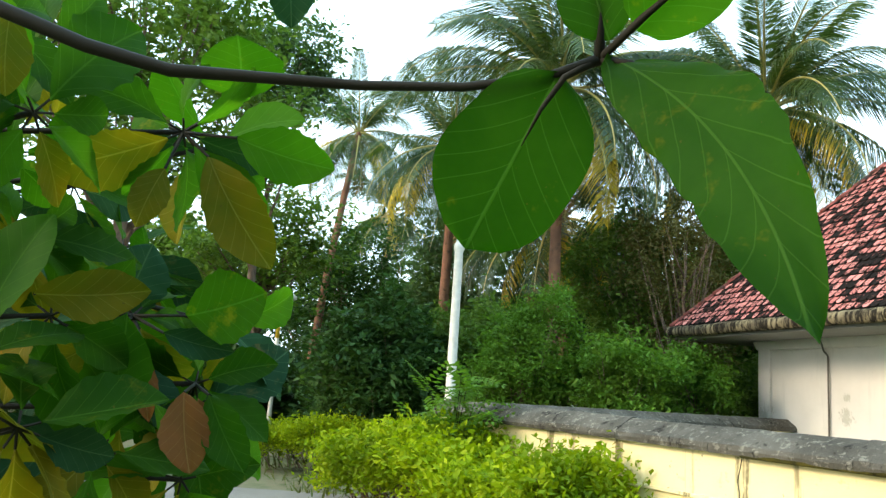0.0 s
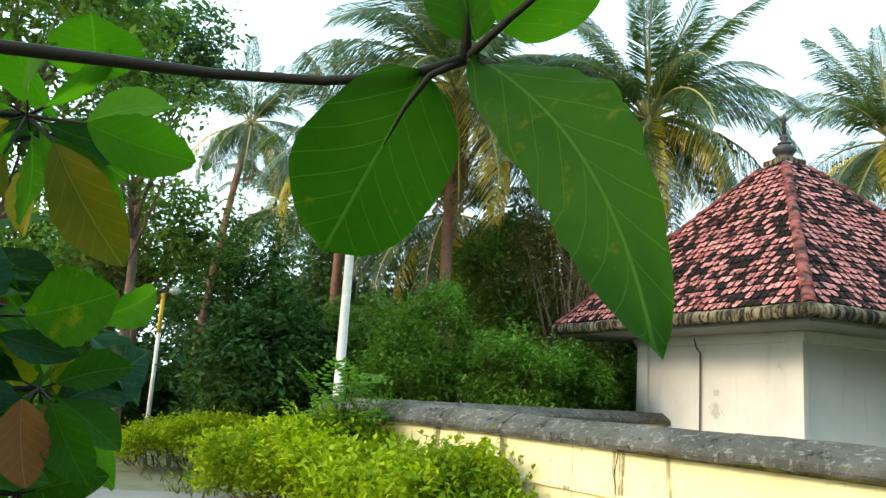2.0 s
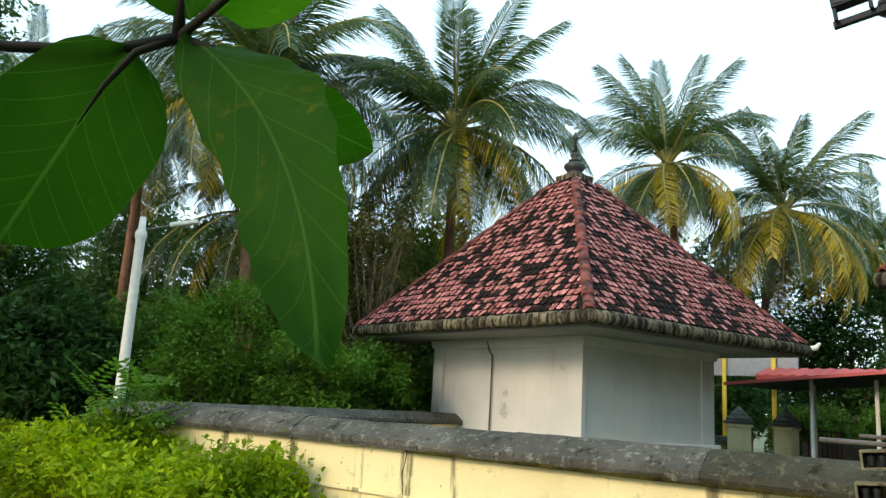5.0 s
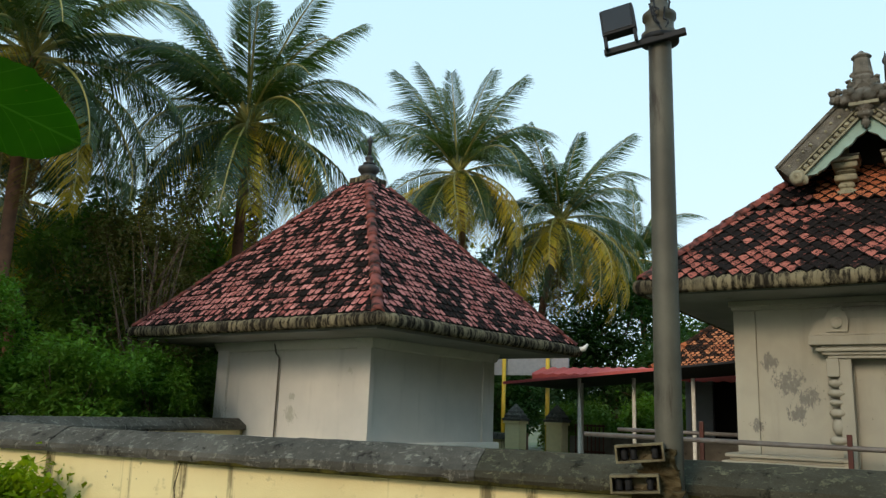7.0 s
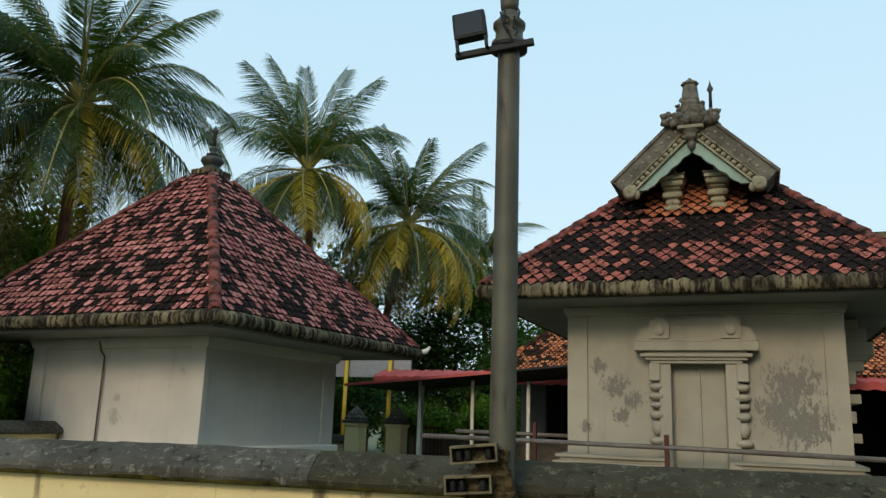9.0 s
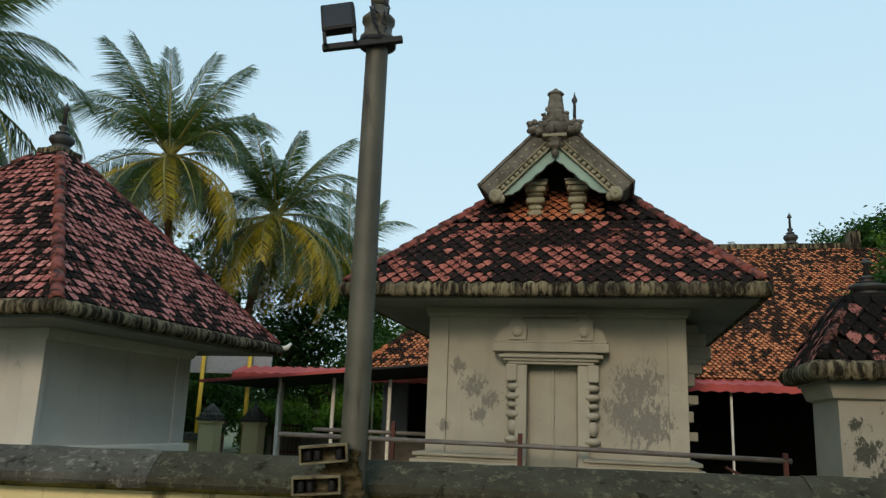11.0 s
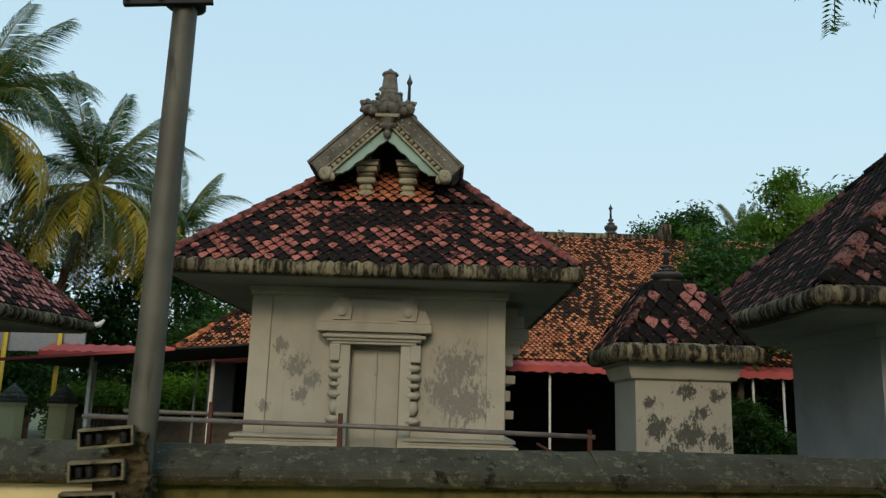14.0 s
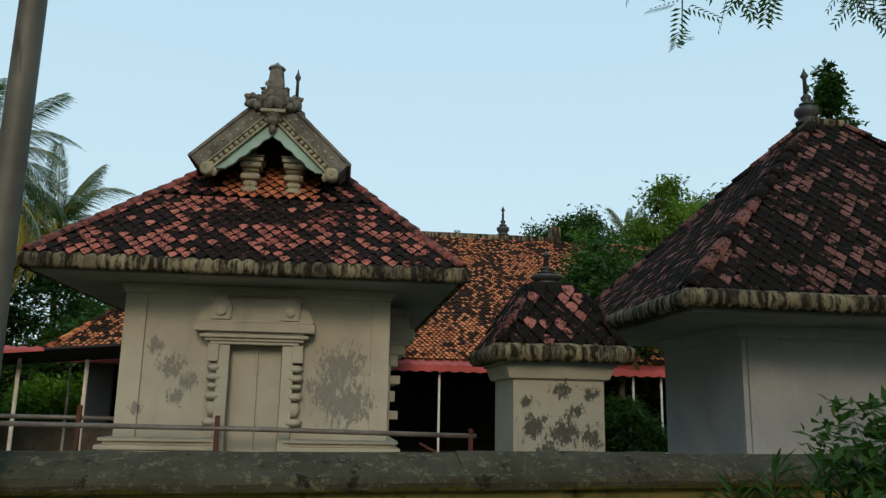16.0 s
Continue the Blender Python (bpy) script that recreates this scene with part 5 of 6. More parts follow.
palm((-23.03, 13.88, 0), (-22.5, 14.8, 10.2), 0.75, 6, "thin coconut palm with an upright crown", 0.15, 2, 1, 0, 18)
palm((-16.6, 14.2, 0), (-16.6, 14.3, 8.4), 0.85, 7, "coconut palm with a reddish trunk", 0.16, 4, 2, 6, 22)
palm((-26.5, 19.0, 0), (-26.2, 19.2, 8.6), 0.9, 8, "far coconut palm among the woods", 0.15, 3, 1, 0, 18)
palm((22.5, 39.6, 0), (22.53, 39.65, 10.6), 0.42, 9, "far small palm above the hall roof", 0.15, 0, 0, 0, 16)
palm((27.0, 30.4, 0), (27.0, 30.42, 10.2), 0.55, 10, "far palm above the trees", 0.15, 0, 0, 0, 16)
palm((-14.0, 16.5, 0), (-14.2, 16.3, 6.4), 0.95, 11, "short coconut palm with dry brown fronds", 0.15, 5, 5, 0, 20)

# ---- broadleaf trees and shrubs ----
for k, (x, y, h, r) in enumerate(((-14.2, 18.6, 7.6, 2.6), (-10.4, 19.4, 6.4, 2.3), (-19.3, 17.2, 7.8, 2.8), (-6.8, 21.2, 5.6, 2.3), (-12.2, 23.0, 8.0, 2.8), (-16.8, 22.0, 8.4, 2.8), (-24.0, 15.8, 7.6, 2.8), (-22.0, 8.2, 6.0, 2.4), (-4.0, 27.8, 7.4, 2.8), (0.2, 30.0, 8.0, 3.0), (3.6, 34.0, 8.6, 3.2), (7.2, 36.5, 8.4, 3.2), (2.2, 26.5, 4.6, 2.0))):
    broadleaf("tree", (x, y, 0), h, h * 0.56, (r, r, h * 0.46), (M_LEAF_DARK, M_LEAF_MID, M_LEAF_BLUE)[k % 3], 0.25, 190, 70, 120 + k, "dark green tree in the grove behind the palms", 0.13, fork=0.2)
broadleaf("tree", (-12.6, 4.0, 0), 9.5, 6.6, (3.0, 3.0, 3.2), M_LEAF_MID, 0.17, 200, 85, 21, "tall leafy tree with fine green leaves", 0.17)
broadleaf("tree", (-14.2, 7.2, 0), 8.8, 7.75, (2.1, 2.1, 1.0), M_LEAF_BLUE, 0.15, 120, 70, 22, "slender tree with blue green leaves", 0.12)
broadleaf("tree", (-18.0, 9.2, 0), 7.0, 4.7, (2.6, 2.6, 1.9), M_LEAF_MID, 0.2, 120, 70, 23, "dark green tree with a spreading crown", 0.16)
for k, (x, y, h, r, mat, leaf, lab) in enumerate((
    (-11.9, 8.9, 3.3, 1.5, M_LEAF_DARK, 0.15, "dark green shrub thicket behind the wall"),
    (-13.0, 9.6, 2.9, 1.2, M_LEAF_DARK, 0.15, "dark green shrub thicket behind the wall"),
    (-11.6, 11.0, 3.6, 1.8, M_LEAF_MID, 0.13, "tall green shrub below the palms"),
    (-9.5, 10.2, 3.6, 1.25, M_LEAF_FRESH, 0.085, "fine leaved light green shrub"),
    (-8.0, 10.9, 2.9, 1.35, M_LEAF_FRESH, 0.085, "fine leaved light green shrub"),
    (-7.7, 12.6, 2.7, 1.1, M_LEAF_FRESH, 0.085, "fine leaved light green shrub"),
    (-10.3, 15.5, 3.4, 1.8, M_LEAF_MID, 0.12, "green thicket behind the corner shrine"),
    (-7.6, 16.5, 3.0, 1.6, M_LEAF_MID, 0.12, "green thicket behind the corner shrine"),
    (-19.5, 7.5, 2.6, 2.0, M_LEAF_MID, 0.16, "green bushes beside the street lamp"),
    (-25.5, 9.3, 3.0, 2.2, M_LEAF_FRESH, 0.18, "light green bushes among the trunks"),
    (-26.0, 7.0, 3.5, 2.6, M_LEAF_MID, 0.2, "green bushes among the trunks"),
    (-15.6, 13.2, 2.8, 1.8, M_LEAF_DARK, 0.16, "dark undergrowth among the trunks"),
    (-14.0, 11.0, 2.6, 1.8, M_LEAF_DARK, 0.15, "dark undergrowth among the trunks"),
    (-20.0, 14.5, 3.2, 2.4, M_LEAF_DARK, 0.18, "dark undergrowth among the trunks"),
    (1.2, 24.0, 2.4, 1.5, M_LEAF_FRESH, 0.14, "green bush beyond the canopy"),
    (-0.9, 23.4, 2.2, 1.3, M_LEAF_MID, 0.14, "green bush beyond the gate"),
    (-3.6, 23.6, 3.2, 1.6, M_LEAF_DARK, 0.14, "dark bush beyond the gate"),
    (13.5, 15.2, 2.2, 0.9, M_LEAF_DARK, 0.12, "green bush beyond the hall verandah"),
)):
    broadleaf("shrub", (x, y, 0), h, h * 0.52, (r, r, h * 0.5), mat, leaf * 1.15, 170 if r < 1.5 else 190, 95 if leaf > 0.1 else 130, 40 + k, lab, 0.05, "shrub", fork=0.1)
broadleaf("tree", (-8.4, 13.5, 0), 5.6, 4.2, (1.1, 1.1, 1.5), M_VINE, 0.09, 60, 26, 80, "thin tree hung with dry brown vines", 0.07, fork=0.3)
broadleaf("tree", (-9.2, 14.6, 0), 6.9, 4.2, (1.6, 1.6, 2.6), M_VINE, 0.12, 170, 60, 88, "tree smothered in olive brown vines", 0.08, fork=0.2)
broadleaf("tree", (-10.9, 15.2, 0), 6.6, 3.9, (1.7, 1.7, 2.6), M_LEAF_MID, 0.17, 170, 70, 89, "leafy green tree beside the vines", 0.09, fork=0.2)
for k, (x, y, h, r, mat, leaf, lab) in enumerate((
    (20.7, 29.2, 9.9, 2.2, M_LEAF_DARK, 0.22, "far dark tree above the hall roof"),
    (19.0, 24.2, 9.4, 1.8, M_LEAF_DARK, 0.20, "dark green tree behind the shrines"),
    (20.6, 22.2, 8.6, 1.8, M_LEAF_MID, 0.20, "round green tree behind the shrines"),
    (19.5, 19.6, 9.1, 1.8, M_LEAF_MID, 0.20, "tall dark tree behind the shrines"),
    (21.6, 20.0, 8.9, 1.9, M_LEAF_MID, 0.20, "tall green tree behind the shrines"),
    (16.0, 18.8, 6.6, 2.0, M_LEAF_MID, 0.19, "dark leafy tree close behind the hall"),
)):
    broadleaf("tree", (x, y, 0), h, h - r * 1.15, (r, r, r * 1.25), mat, leaf, 190, 95, 181 + k, lab, 0.16)
broadleaf("tree", (17.4, 16.2, 0), 8.0, 5.9, (1.5, 1.5, 2.0), M_LIME, 0.22, 130, 70, 84, "lime green feathery tree", 0.09, aspect=0.2, droop=0.6)
broadleaf("tree", (13.6, 15.6, 0), 6.4, 4.4, (2.0, 2.0, 1.9), M_LEAF_DARK, 0.2, 160, 80, 85, "dark green tree behind the little shrine", 0.12)
broadleaf("tree", (27.0, 23.2, 0), 11.4, 9.6, (3.2, 3.2, 1.5), M_LEAF_BLUE, 0.24, 190, 60, 86, "far tree with layered branches", 0.2)


def sky_screen_behind():
    """One unseen mass of leaves, added behind the camera to hold skylight off the shrines."""
    rng = np.random.default_rng(93)
    pts = []
    for k in range(30):
        a = radians(186 + 86 * k / 29 + rng.uniform(-2, 2))
        d = rng.uniform(8.0, 11.0)
        h = rng.uniform(7.5, 10.0)
        p, _ = clump_points((-d * math.sin(a), d * math.cos(a), h * 0.5), (1.9, 1.9, h * 0.52), 70, 34, 300 + k, shell=0.1)
        pts.append(p)
    ob = new("lane_trees", kite_leaves("lane_trees", np.concatenate(pts), 0.42, M_LEAF_DARK, 94))
    tagged(ob, "unseen mass of dark leaves added to dim the shrines", "woods", kind="stuff")


sky_screen_behind()


def woods():
    """Far woods that close the view, one mass of leaves."""
    rng = np.random.default_rng(91)
    pts = []
    for k in range(46):
        a = radians(-5 + 118 * k / 45 + rng.uniform(-1.5, 1.5))
        d = rng.uniform(32, 44)
        h = rng.uniform(6.5, 9.0) if a > radians(22) else rng.uniform(3.6, 5.0)
        p, _ = clump_points((-d * math.sin(a), d * math.cos(a), h * 0.5), (2.8, 2.8, h * 0.55), 60, 34, 200 + k, shell=0.2)
        pts.append(p)
    ob = new("far_woods", kite_leaves("far_woods", np.concatenate(pts), 0.42, M_LEAF_DARK, 92))
    tagged(ob, "dark far woods behind the compound", "woods", kind="stuff")


woods()


def undergrowth():
    """Low dark growth between the trunks beyond the path, one mass of leaves."""
    rng = np.random.default_rng(55)
    pts = []
    for k in range(34):
        a = radians(48 + 38 * k / 33 + rng.uniform(-1, 1))
        d = rng.uniform(19.0, 27.0)
        h = rng.uniform(1.6, 2.9)
        p, _ = clump_points((-d * math.sin(a), d * math.cos(a), h * 0.42), (1.5, 1.5, h * 0.52), 46, 44, 500 + k, shell=0.1)
        pts.append(p)
    ob = new("undergrowth", kite_leaves("undergrowth", np.concatenate(pts), 0.24, M_LEAF_DARK, 56))
    tagged(ob, "low dark undergrowth between the tree trunks", "undergrowth", kind="stuff")


undergrowth()


def grass():
    rng = np.random.default_rng(77)
    n = 9000
    p = np.c_[rng.uniform(-30, -8.5, n), rng.uniform(4, 20, n), np.full(n, -0.04)]
    p = p[(p[:, 1] > 0.3 * -p[:, 0] + 2.9)]
    ob = new("grass", kite_leaves("grass", p, 0.3, M_GRASS, 78, 0.12, -1.2))
    tagged(ob, "rough green grass under the trees", "grass", kind="stuff")


grass()


def hedge(name, m, length, depth, height, seed, label, clumps, per, leaf=0.05):
    """A clipped golden hedge gone shaggy: stems and many small leaves."""
    rng = np.random.default_rng(seed)
    root = thing(name, m, label, "hedge")
    c = np.c_[rng.uniform(0, length, clumps), rng.uniform(0, depth, clumps), height * (0.35 + 0.6 * rng.uniform(0, 1, clumps) ** 0.6)]
    edge = np.minimum(1, np.minimum(c[:, 0], length - c[:, 0]) / 0.8 + 0.45)
    c[:, 2] *= edge * (0.92 + 0.16 * np.sin(c[:, 0] * 2.3 + seed))
    q = rng.normal(size=(clumps, per, 3)) * np.array([0.11, 0.11, 0.075])
    ob = part("foliage", kite_leaves("foliage", (c[:, None] + q).reshape(-1, 3), leaf, M_HEDGE, seed, 0.5, -0.35, 0.7), None, root)
    ob["kind"] = "stuff"
    bm = bmesh.new()
    for k in range(0, clumps, 6):
        x, y, z = c[k]
        tube([(x + 0.1, depth / 2, 0), (x, (y + depth / 2) / 2, z * 0.5), (x, y, z)], [0.014, 0.01, 0.004], 4, bm)
    part("twiggy_base", bm, M_BARK, root)["kind"] = "stuff"


hedge("golden_hedge", WALL @ pose(-8.3, -1.25, 0), 4.9, 1.2, 1.1, 3, "shaggy golden green hedge against the yellow wall", 760, 52, 0.085)
hedge("golden_hedge", pose(-12.4, 6.2, 0, 0, 0, 49), 2.6, 1.0, 0.85, 4, "low golden green hedge beside the path", 240, 60, 0.075)
hedge("golden_hedge", WALL @ pose(-3.9, -0.85, 0), 0.9, 0.6, 0.85, 8, "thin end of the golden hedge", 90, 40, 0.075)


def pinnate(name, m, height, stems, seed, label, mat, leaflet=0.06, pairs=6):
    """A weedy shrub of feathered leaves on thin stems; each leaf a part."""
    rng = random.Random(seed)
    root = thing(name, m, label, "plant")
    tips = []
    for k in range(stems):
        a, lean = rng.uniform(0, 6.28), rng.uniform(0.05, 0.4)
        h = height * rng.uniform(0.6, 1.0)
        pts = [(lean * math.cos(a) * f * f, lean * math.sin(a) * f * f, h * f) for f in (0, 0.35, 0.7, 1)]
        part("stem", tube(pts, [0.012, 0.009, 0.006, 0.003], 5), M_TWIG, root)
        for f in (0.45, 0.6, 0.72, 0.84, 0.93, 1.0):
            tips.append(Vector((lean * math.cos(a) * f * f, lean * math.sin(a) * f * f, h * f)))
    leaf = bmesh.new()
    for i in range(pairs):
        y = 0.05 + leaflet * 0.62 * i
        for s in (-1, 1):
            l, w = leaflet * (1.1 - 0.05 * i), leaflet * 0.24
            v = [leaf.verts.new(p) for p in ((0, y, 0), (s * l * 0.5 - 0.0, y + w + l * 0.12, 0.006), (s * l, y + l * 0.35, -0.012), (s * l * 0.5, y - w + l * 0.12, 0.006))]
            leaf.faces.new(v if s > 0 else v[::-1])
    me = mesh_of(leaf, "leaf", mat)
    for p in tips:
        for k in range(2):
            m2 = Matrix.Translation(p) @ Euler((rng.uniform(-0.5, 0.7), rng.uniform(-0.4, 0.4), rng.uniform(0, 6.28))).to_matrix().to_4x4()
            part("leaf", me, None, root, m=m2)
    return root


pinnate("roadside_weed", WALL @ pose(-6.1, -0.45, 0), 1.72, 13, 5, "young feather leaved plant before the wall", M_LEAF_FRESH, 0.11)
pinnate("roadside_weed", WALL @ pose(-4.5, -0.2, 0), 1.05, 3, 6, "thin weed against the yellow wall", M_LEAF_MID, 0.06)


# ---- the broad leaved tree close to the camera ----
def set_leaf(root, base, tip, width, mat, seed, face, curl=0.12, fold=0.15, early=0.95, blunt=0.62, bow=0.0, ruffle=0.0):
    """A leaf part from its stalk to its tip, its face turned towards a point."""
    base, tip = Vector(base), Vector(tip)
    y = (tip - base)
    length = y.length
    y.normalize()
    z = (Vector(face) - (base + tip) / 2)
    z = (z - z.dot(y) * y).normalized()
    x = y.cross(z)
    m = Matrix.Translation(base) @ Matrix((x, y, z)).transposed().to_4x4()
    return part("leaf", broad_leaf(length, width, mat, seed, curl, fold, early, blunt, bow, ruffle), None, root, m=m)


EYE = (0.09, 0.07, 1.58)
near = thing("almond_tree", pose(0, 0, 0), "broad leaved almond tree with green and russet leaves", "tree")
TRUNK = [(-2.3, -0.95, -0.05), (-2.25, -0.85, 0.8), (-2.1, -0.7, 1.5), (-1.9, -0.5, 2.1)]
part("trunk", tube(TRUNK, [0.07, 0.055, 0.05, 0.035], 10), M_BARK, near, smooth=True)
BRANCH = [(-1.95, -0.55, 1.9), (-1.4, -0.4, 2.12), (-1.0, -0.153, 2.081), (-0.834, 0.037, 1.962), (-0.738, 0.171, 1.907), (-0.693, 0.24, 1.88), (-0.651, 0.309, 1.865),
          (-0.533, 0.456, 1.864), (-0.462, 0.527, 1.866), (-0.402, 0.575, 1.874), (-0.354, 0.6, 1.888)]
part("branch", tube(BRANCH, [0.013, 0.011, 0.0095, 0.0085, 0.0078, 0.0072, 0.0066, 0.0050, 0.0046, 0.0048, 0.0056], 10), M_TWIG, near, "dark twig with two hanging leaves", smooth=True)
NODE = Vector((-0.354, 0.6, 1.888))
part("shoot", tube([NODE, NODE + Vector((0.004, -0.006, 0.045)), NODE + Vector((0.0, -0.016, 0.10))], [0.0055, 0.004, 0.003], 8), M_TWIG, near, smooth=True)
STALK_B = Vector((-0.330, 0.616, 1.882))
part("stalk", tube([NODE, Vector((-0.380, 0.582, 1.872)), Vector((-0.397, 0.570, 1.841)), Vector((-0.416, 0.565, 1.807))], [0.0042, 0.0034, 0.0022, 0.0005], 8), M_TWIG, near, smooth=True)
part("stalk", tube([NODE, STALK_B, Vector((-0.302, 0.630, 1.848)), Vector((-0.272, 0.640, 1.812))], [0.005, 0.004, 0.003, 0.0008], 8), M_TWIG, near, smooth=True)
part("stalk", tube([NODE, Vector((-0.305, 0.600, 1.915)), Vector((-0.262, 0.598, 1.932))], [0.0042, 0.0035, 0.002], 8), M_TWIG, near, smooth=True)
set_leaf(near, (-0.386, 0.582, 1.878), (-0.470, 0.550, 1.710), 0.140, M_BIG, 1, EYE, 0.03, 0.05, 1.0, 0.5, 0.0)
set_leaf(near, (-0.343, 0.610, 1.888), (-0.124, 0.520, 1.622), 0.094, M_BIG, 2, EYE, 0.0, 0.10, 0.82, 0.66, -0.075, 0.045)
set_leaf(near, (-0.345, 0.602, 1.905), (-0.352, 0.565, 1.985), 0.075, M_BIG, 3, EYE)
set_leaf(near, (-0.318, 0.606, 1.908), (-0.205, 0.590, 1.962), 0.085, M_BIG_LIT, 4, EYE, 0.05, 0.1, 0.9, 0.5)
set_leaf(near, (-0.617, 0.406, 2.02), (-0.615, 0.416, 1.940), 0.052, M_BIG_TOP, 5, EYE)
set_leaf(near, (-0.33, 0.66, 1.862), (-0.251, 0.749, 1.827), 0.068, M_BIG, 6, EYE, 0.02, 0.10, 1.2, 0.7, 0.0, 0.03)
part("stalk", tube([NODE, Vector((-0.33, 0.66, 1.862))], [0.004, 0.002], 6), M_TWIG, near)

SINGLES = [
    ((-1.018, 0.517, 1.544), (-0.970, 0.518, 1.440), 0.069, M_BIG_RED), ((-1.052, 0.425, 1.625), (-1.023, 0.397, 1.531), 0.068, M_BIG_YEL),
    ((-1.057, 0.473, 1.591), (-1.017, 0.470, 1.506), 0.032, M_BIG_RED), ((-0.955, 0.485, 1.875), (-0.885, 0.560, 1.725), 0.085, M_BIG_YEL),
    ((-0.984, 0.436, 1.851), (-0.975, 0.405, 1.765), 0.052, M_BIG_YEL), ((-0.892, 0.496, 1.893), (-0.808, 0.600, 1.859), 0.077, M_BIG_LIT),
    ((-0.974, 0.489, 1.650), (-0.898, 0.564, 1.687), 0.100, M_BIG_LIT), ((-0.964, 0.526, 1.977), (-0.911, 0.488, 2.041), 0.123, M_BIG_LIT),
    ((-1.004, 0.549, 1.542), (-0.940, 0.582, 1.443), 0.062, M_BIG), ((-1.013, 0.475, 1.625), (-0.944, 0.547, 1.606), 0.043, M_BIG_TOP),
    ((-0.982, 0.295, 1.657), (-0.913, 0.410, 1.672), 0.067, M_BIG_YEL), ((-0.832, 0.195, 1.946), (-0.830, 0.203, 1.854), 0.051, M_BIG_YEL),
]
for k, (base, tip, w, mat) in enumerate(SINGLES):
    set_leaf(near, base, tip, w, mat, 700 + k, EYE, 0.14, 0.28, 1.1, 0.7, 0.03, 0.04)
    back = min((Vector(p) for p in ((-1.006, 0.464, 1.916), (-1.122, 0.466, 1.651), (-1.145, 0.587, 1.554), (-0.979, 0.188, 1.993))), key=lambda p: (p - Vector(base)).length)
    part("stalk", tube([back, base], [0.003, 0.002], 6), M_TWIG, near)

ROSETTES = [((-1.006, 0.464, 1.916), 9, "b"), ((-1.122, 0.466, 1.651), 7, "m"), ((-1.145, 0.587, 1.554), 7, "r"), ((-1.029, 0.329, 1.634), 7, "m"),
            ((-0.941, 0.254, 1.872), 8, "b"), ((-0.907, 0.282, 1.499), 8, "t"), ((-1.064, 0.422, 1.457), 8, "t"), ((-1.031, 0.282, 1.732), 8, "m"),
            ((-1.495, 0.450, 1.907), 8, "b"), ((-1.483, 0.556, 1.802), 7, "b"), ((-1.393, 0.459, 1.567), 8, "m"), ((-1.078, 0.554, 1.414), 6, "t"),
            ((-0.922, 0.224, 1.570), 8, "t"), ((-0.969, 0.198, 1.793), 8, "m"), ((-1.332, 0.332, 2.095), 8, "b"), ((-0.979, 0.188, 1.993), 8, "b")]
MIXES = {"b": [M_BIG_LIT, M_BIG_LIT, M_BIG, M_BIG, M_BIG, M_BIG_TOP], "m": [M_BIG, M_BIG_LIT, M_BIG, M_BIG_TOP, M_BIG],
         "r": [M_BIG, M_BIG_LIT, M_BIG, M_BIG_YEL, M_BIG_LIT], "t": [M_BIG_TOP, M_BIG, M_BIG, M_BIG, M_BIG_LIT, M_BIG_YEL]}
rng = random.Random(5)
for k in range(12):
    c, n, mix = ROSETTES[k % 16]
    ROSETTES.append(((c[0] - rng.uniform(0.08, 0.35), c[1] + rng.uniform(-0.05, 0.22), c[2] + rng.uniform(-0.16, 0.12)), 6, "m"))
for k, (c, n, mix) in enumerate(ROSETTES):
    rng = random.Random(300 + k)
    c = Vector(c)
    s = Vector(TRUNK[2]).lerp(Vector(TRUNK[3]), rng.uniform(0, 1)) if c.z > 1.6 else Vector(TRUNK[1]).lerp(Vector(TRUNK[2]), rng.uniform(0.2, 1))
    part("branch", tube([s, s.lerp(c, 0.4) + Vector((0, 0, rng.uniform(-0.08, 0.05))), s.lerp(c, 0.8), c], [0.012, 0.008, 0.005, 0.004], 7), M_TWIG, near, smooth=True)
    turn = rng.uniform(0, 6.28)
    away = (Vector(EYE) - c).normalized()
    side = away.cross(Vector((0, 0, 1))).normalized()
    up = side.cross(away)
    for j in range(n):
        turn += 6.2832 / n + rng.uniform(-0.25, 0.25)
        d = (side * math.cos(turn) + up * (math.sin(turn) - 0.25) + away * rng.uniform(-0.8, 0.6)).normalized()
        ln = rng.uniform(0.08, 0.175)
        base = c + d * 0.025
        mat = rng.choice(MIXES[mix])
        if d.z < -0.5 and rng.random() < 0.3:
            mat = M_BIG_RED if mix == "r" else M_BIG_YEL
        part("stalk", tube([c, base], [0.002, 0.0016], 5), M_TWIG, near)
        set_leaf(near, base, base + d * ln, ln * rng.uniform(0.5, 0.68), mat, 400 + 20 * k + j, c + away * 0.5 + Vector((0, 0, 0.35)) + side * rng.uniform(-0.9, 0.9) + up * rng.uniform(-0.6, 0.5), rng.uniform(0.05, 0.45), rng.uniform(0.12, 0.5), rng.uniform(1.1, 1.5), 0.75, rng.uniform(-0.05, 0.05), rng.uniform(0.02, 0.06))

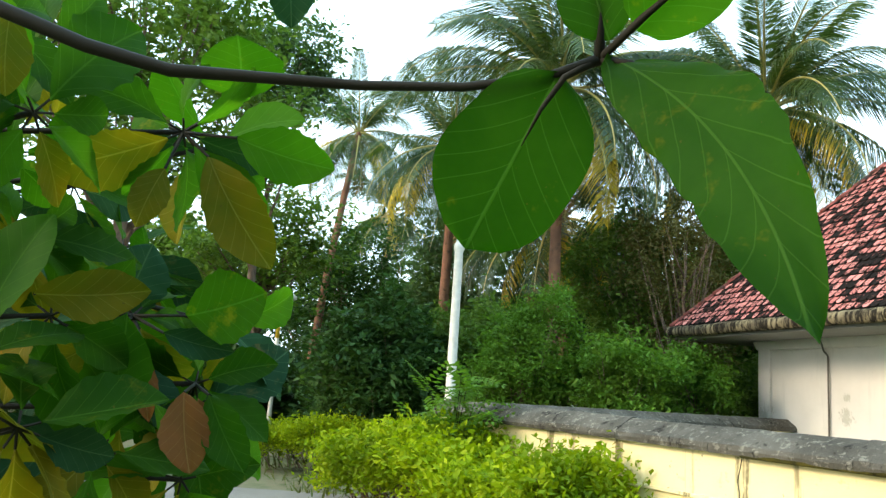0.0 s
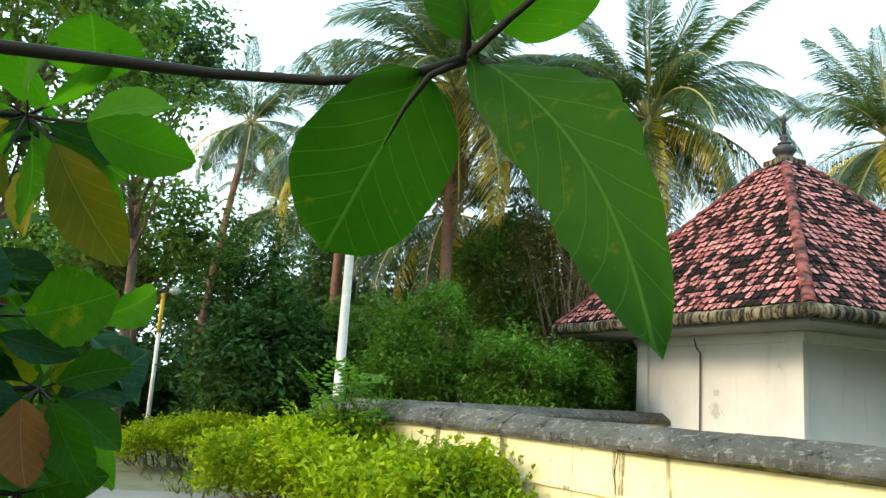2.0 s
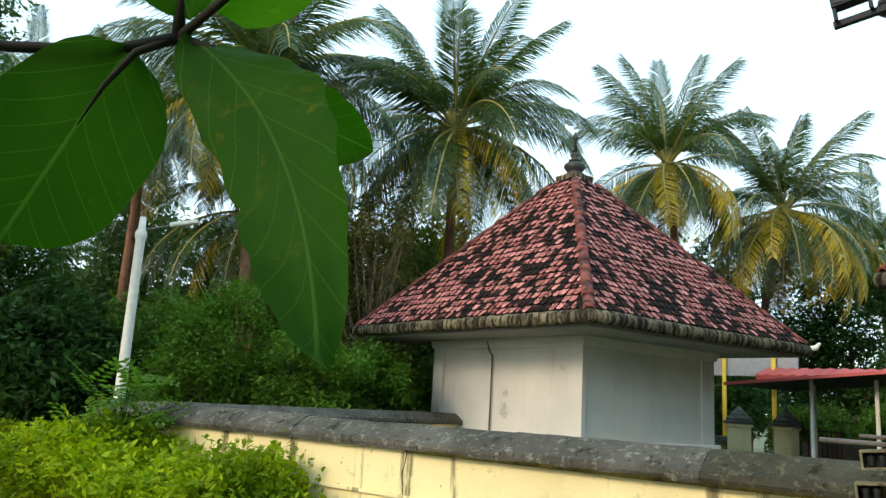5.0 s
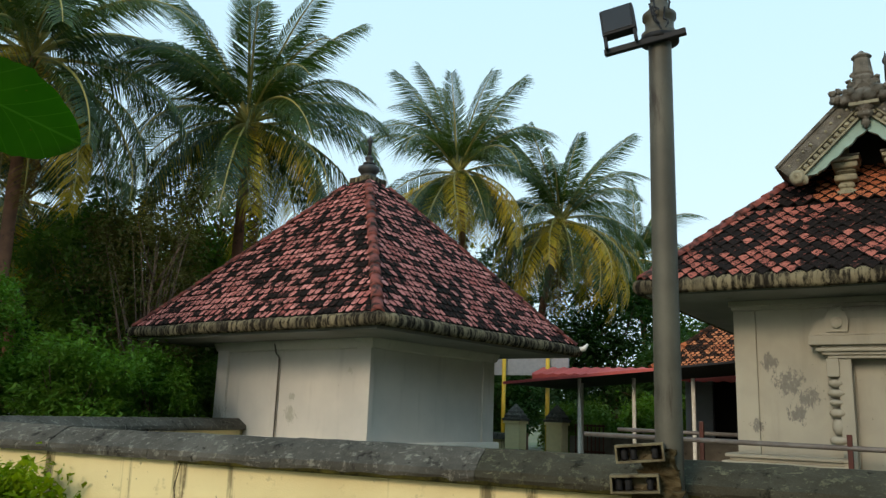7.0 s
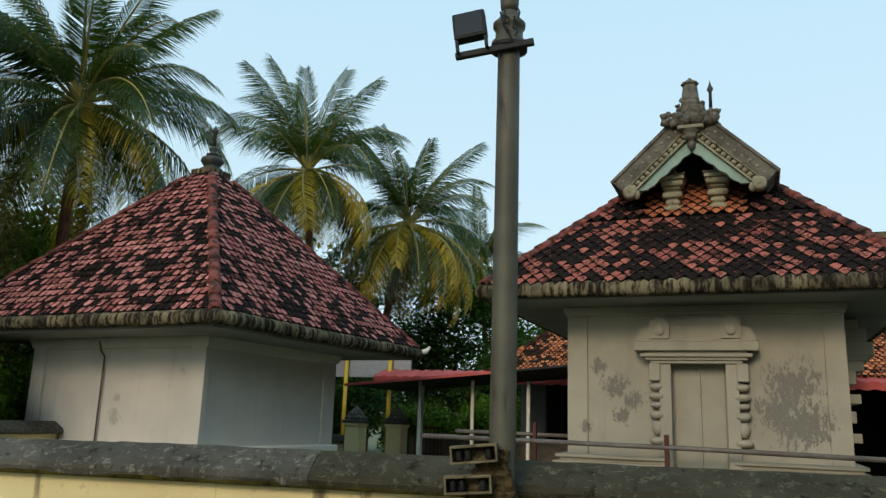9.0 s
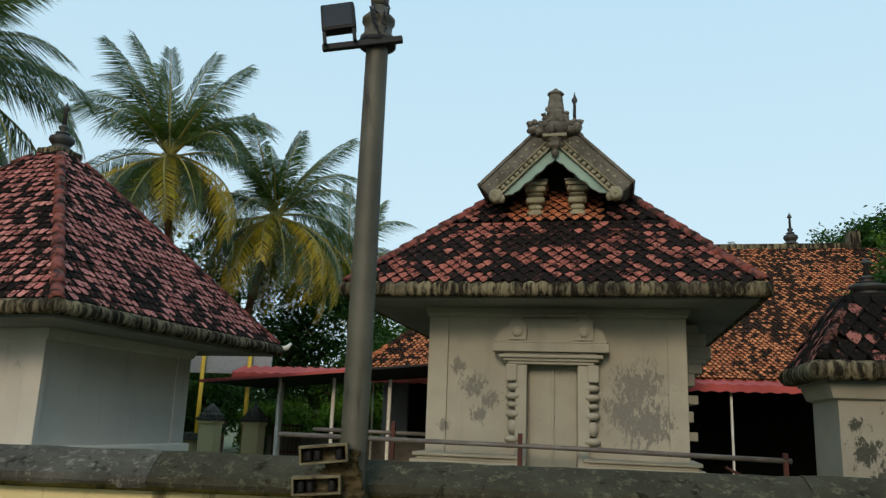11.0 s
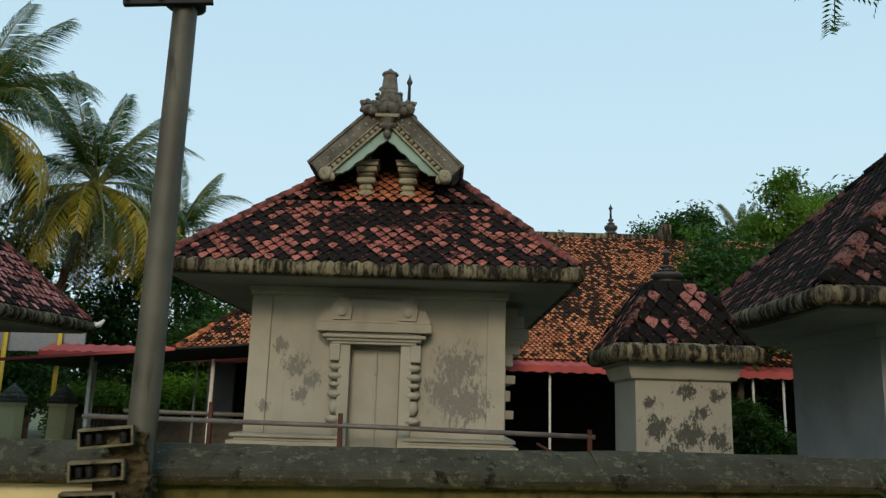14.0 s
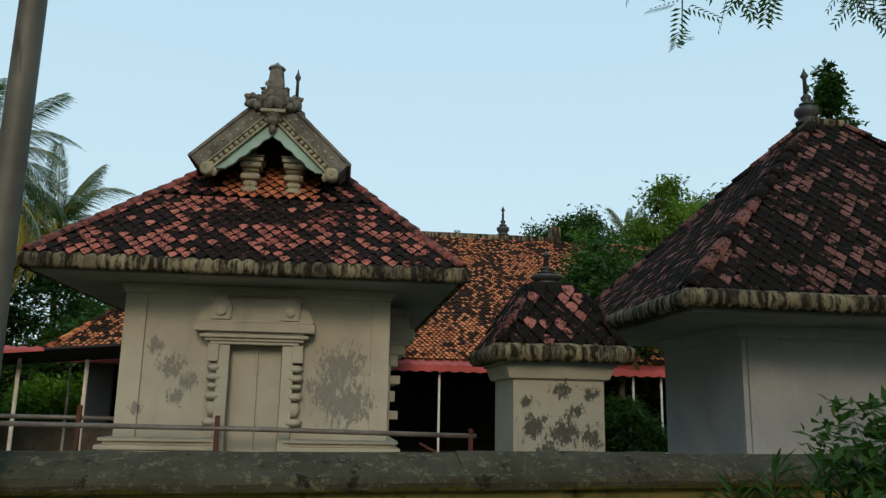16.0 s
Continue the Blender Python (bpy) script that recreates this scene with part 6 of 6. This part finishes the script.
# ---- plants near the end of the walk ----
def oleander(m, seed, n, label):
    rng = random.Random(seed)
    root = thing("oleander", m, label, "plant")
    stems = []
    for k in range(n):
        a, h = rng.uniform(0, 6.28), rng.uniform(1.2, 1.42)
        top = Vector((0.28 * math.cos(a) * rng.random(), 0.28 * math.sin(a) * rng.random(), h))
        part("stem", tube([(0, 0, -0.03), top * 0.5, top], [0.01, 0.008, 0.004], 6), M_TWIG, root)
        stems.append(top)
    lf = bmesh.new()
    for s in (-1, 1):
        v = [lf.verts.new(p) for p in ((0, 0, 0), (s * 0.012, 0.06, 0.006), (s * 0.010, 0.11, 0.004), (0, 0.17, -0.012), (0, 0.08, -0.002))]
        lf.faces.new(v if s > 0 else v[::-1])
    me = mesh_of(lf, "leaf", M_LEAF_DARK)
    for top in stems:
        for f in (0.72, 0.8, 0.87, 0.93, 0.97, 1.0):
            for q in range(3):
                part("leaf", me, None, root, m=Matrix.Translation(top * f) @ Euler((rng.uniform(0.1, 1.1), 0, rng.uniform(0, 6.28)), "XYZ").to_matrix().to_4x4())


oleander(pose(3.66, 2.92, 0), 1, 4, "oleander with long narrow dark leaves")
oleander(pose(3.98, 2.86, 0), 2, 5, "oleander with long narrow dark leaves")
broadleaf("shrub", (4.10, 2.52, 0), 1.85, 1.47, (0.40, 0.40, 0.34), M_LEAF_DARK, 0.085, 60, 16, 95, "dark leafy bush before the wall", 0.018, "shrub", fork=0.2)


def hanging_sprays(m, seed, label, sprays, reach):
    """Twigs of a neem tree hanging into view from above, with feathered leaves."""
    rng = random.Random(seed)
    root = thing("neem_branch", m, label, "branch")
    limb = [(1.6, -0.6, 1.3), (0.9, -0.2, 0.75), (0.35, 0.0, 0.4), (-0.2, 0.1, 0.22), (-0.75, 0.2, 0.2)]
    part("limb", tube(limb, [0.03, 0.022, 0.014, 0.009, 0.004], 8), M_TWIG, root, smooth=True)
    lf = bmesh.new()
    for i in range(7):
        y = 0.03 + 0.022 * i
        for s in (-1, 1):
            l = 0.052 - 0.003 * i
            v = [lf.verts.new(p) for p in ((0, y, 0), (s * l * 0.45, y + 0.016, 0), (s * l, y + 0.026, -0.006), (s * l * 0.5, y + 0.004, 0))]
            lf.faces.new(v if s > 0 else v[::-1])
    me = mesh_of(lf, "leaf", M_LEAF_DARK)
    for k in range(sprays):
        f = rng.uniform(0.15, 1.0) * (len(limb) - 1)
        i = min(int(f), len(limb) - 2)
        p = Vector(limb[i]).lerp(Vector(limb[i + 1]), f - i)
        q = p + Vector((rng.uniform(-0.3, 0.3), rng.uniform(-0.2, 0.2), rng.uniform(-reach, 0.06)))
        part("twig", tube([p, p.lerp(q, 0.5) + Vector((0, 0, 0.03)), q], [0.005, 0.004, 0.002], 5), M_TWIG, root)
        for j in range(5):
            b = p.lerp(q, rng.uniform(0.5, 1.0))
            part("leaf", me, None, root, m=Matrix.Translation(b) @ Euler((rng.uniform(-1.4, -0.3), rng.uniform(-0.4, 0.4), rng.uniform(0, 6.28)), "XYZ").to_matrix().to_4x4())


hanging_sprays(pose(3.60, 2.35, 3.47), 12, "dark neem twigs hanging over the wall", 24, 0.38)


def creeper(m, seed):
    pts, _ = clump_points((0, 0, 0.46), (0.30, 0.28, 0.58), 150, 34, seed, shell=0.1)
    root = thing("creeper", m, "green creeper growing on the shrine top", "creeper")
    ob = part("foliage", kite_leaves("foliage", pts * np.c_[1.25 - 0.55 * pts[:, 2], 1.25 - 0.55 * pts[:, 2], np.ones(len(pts))], 0.075, M_LEAF_DARK, seed, 0.5, 0.2), None, root)
    ob["kind"] = "stuff"
    part("stem", tube([(0, 0, -0.05), (0.02, 0, 0.4), (0.0, 0.03, 0.85)], [0.02, 0.014, 0.004], 6), M_TWIG, root)


creeper(R @ pose(3.22, 2.2, 5.64), 15)

# ---- roof tiles, last ----
fy = 0.24
fz = zt + hip * (fy - y0)
fl, fr = x0 + (fy - y0), x1 + (-0.025 + hr - x1) * (fy - y0) / (gy - y0)
front_low = ((x0, y0, zt), (x1, y0, zt), (fr, fy, fz), (fl, fy, fz))
front_left = ((fl, fy, fz), (-0.68, fy, fz), (-0.68, gy, gh), (-0.025 - hx, gy, gh))
front_mid = ((-0.68, fy, fz), (0.72, fy, fz), (0.72, gy, gh), (-0.68, gy, gh))
front_right = ((0.72, fy, fz), (fr, fy, fz), (-0.025 + hr, gy, gh), (0.72, gy, gh))
lay_tiles(c_root, [front_low, front_left, front_right] + sides, 0.165, 0.100, 0.72, M_TILE_RED, 300, 1)
lay_tiles(c_root, [front_mid], 0.165, 0.100, 0.72, M_TILE_CLEAN, 0, 8)
lay_tiles(l_root, [l_slopes[0], l_slopes[1], l_slopes[2], l_slopes[3]], 0.142, 0.150, 0.22, M_TILE_PINK, 300, 2, stagger=False)
lay_tiles(s_root, s_slopes, 0.17, 0.115, 0.6, M_TILE_DARK, 300, 3)
lay_tiles(r_root, [r_slopes[0], r_slopes[3], r_slopes[1], r_slopes[2]], 0.165, 0.11, 0.70, M_TILE_BLACK, 300, 4)
lay_tiles(b_root, b_slopes[:2], 0.125, 0.092, 0.4, M_TILE_ORANGE, 0, 5)
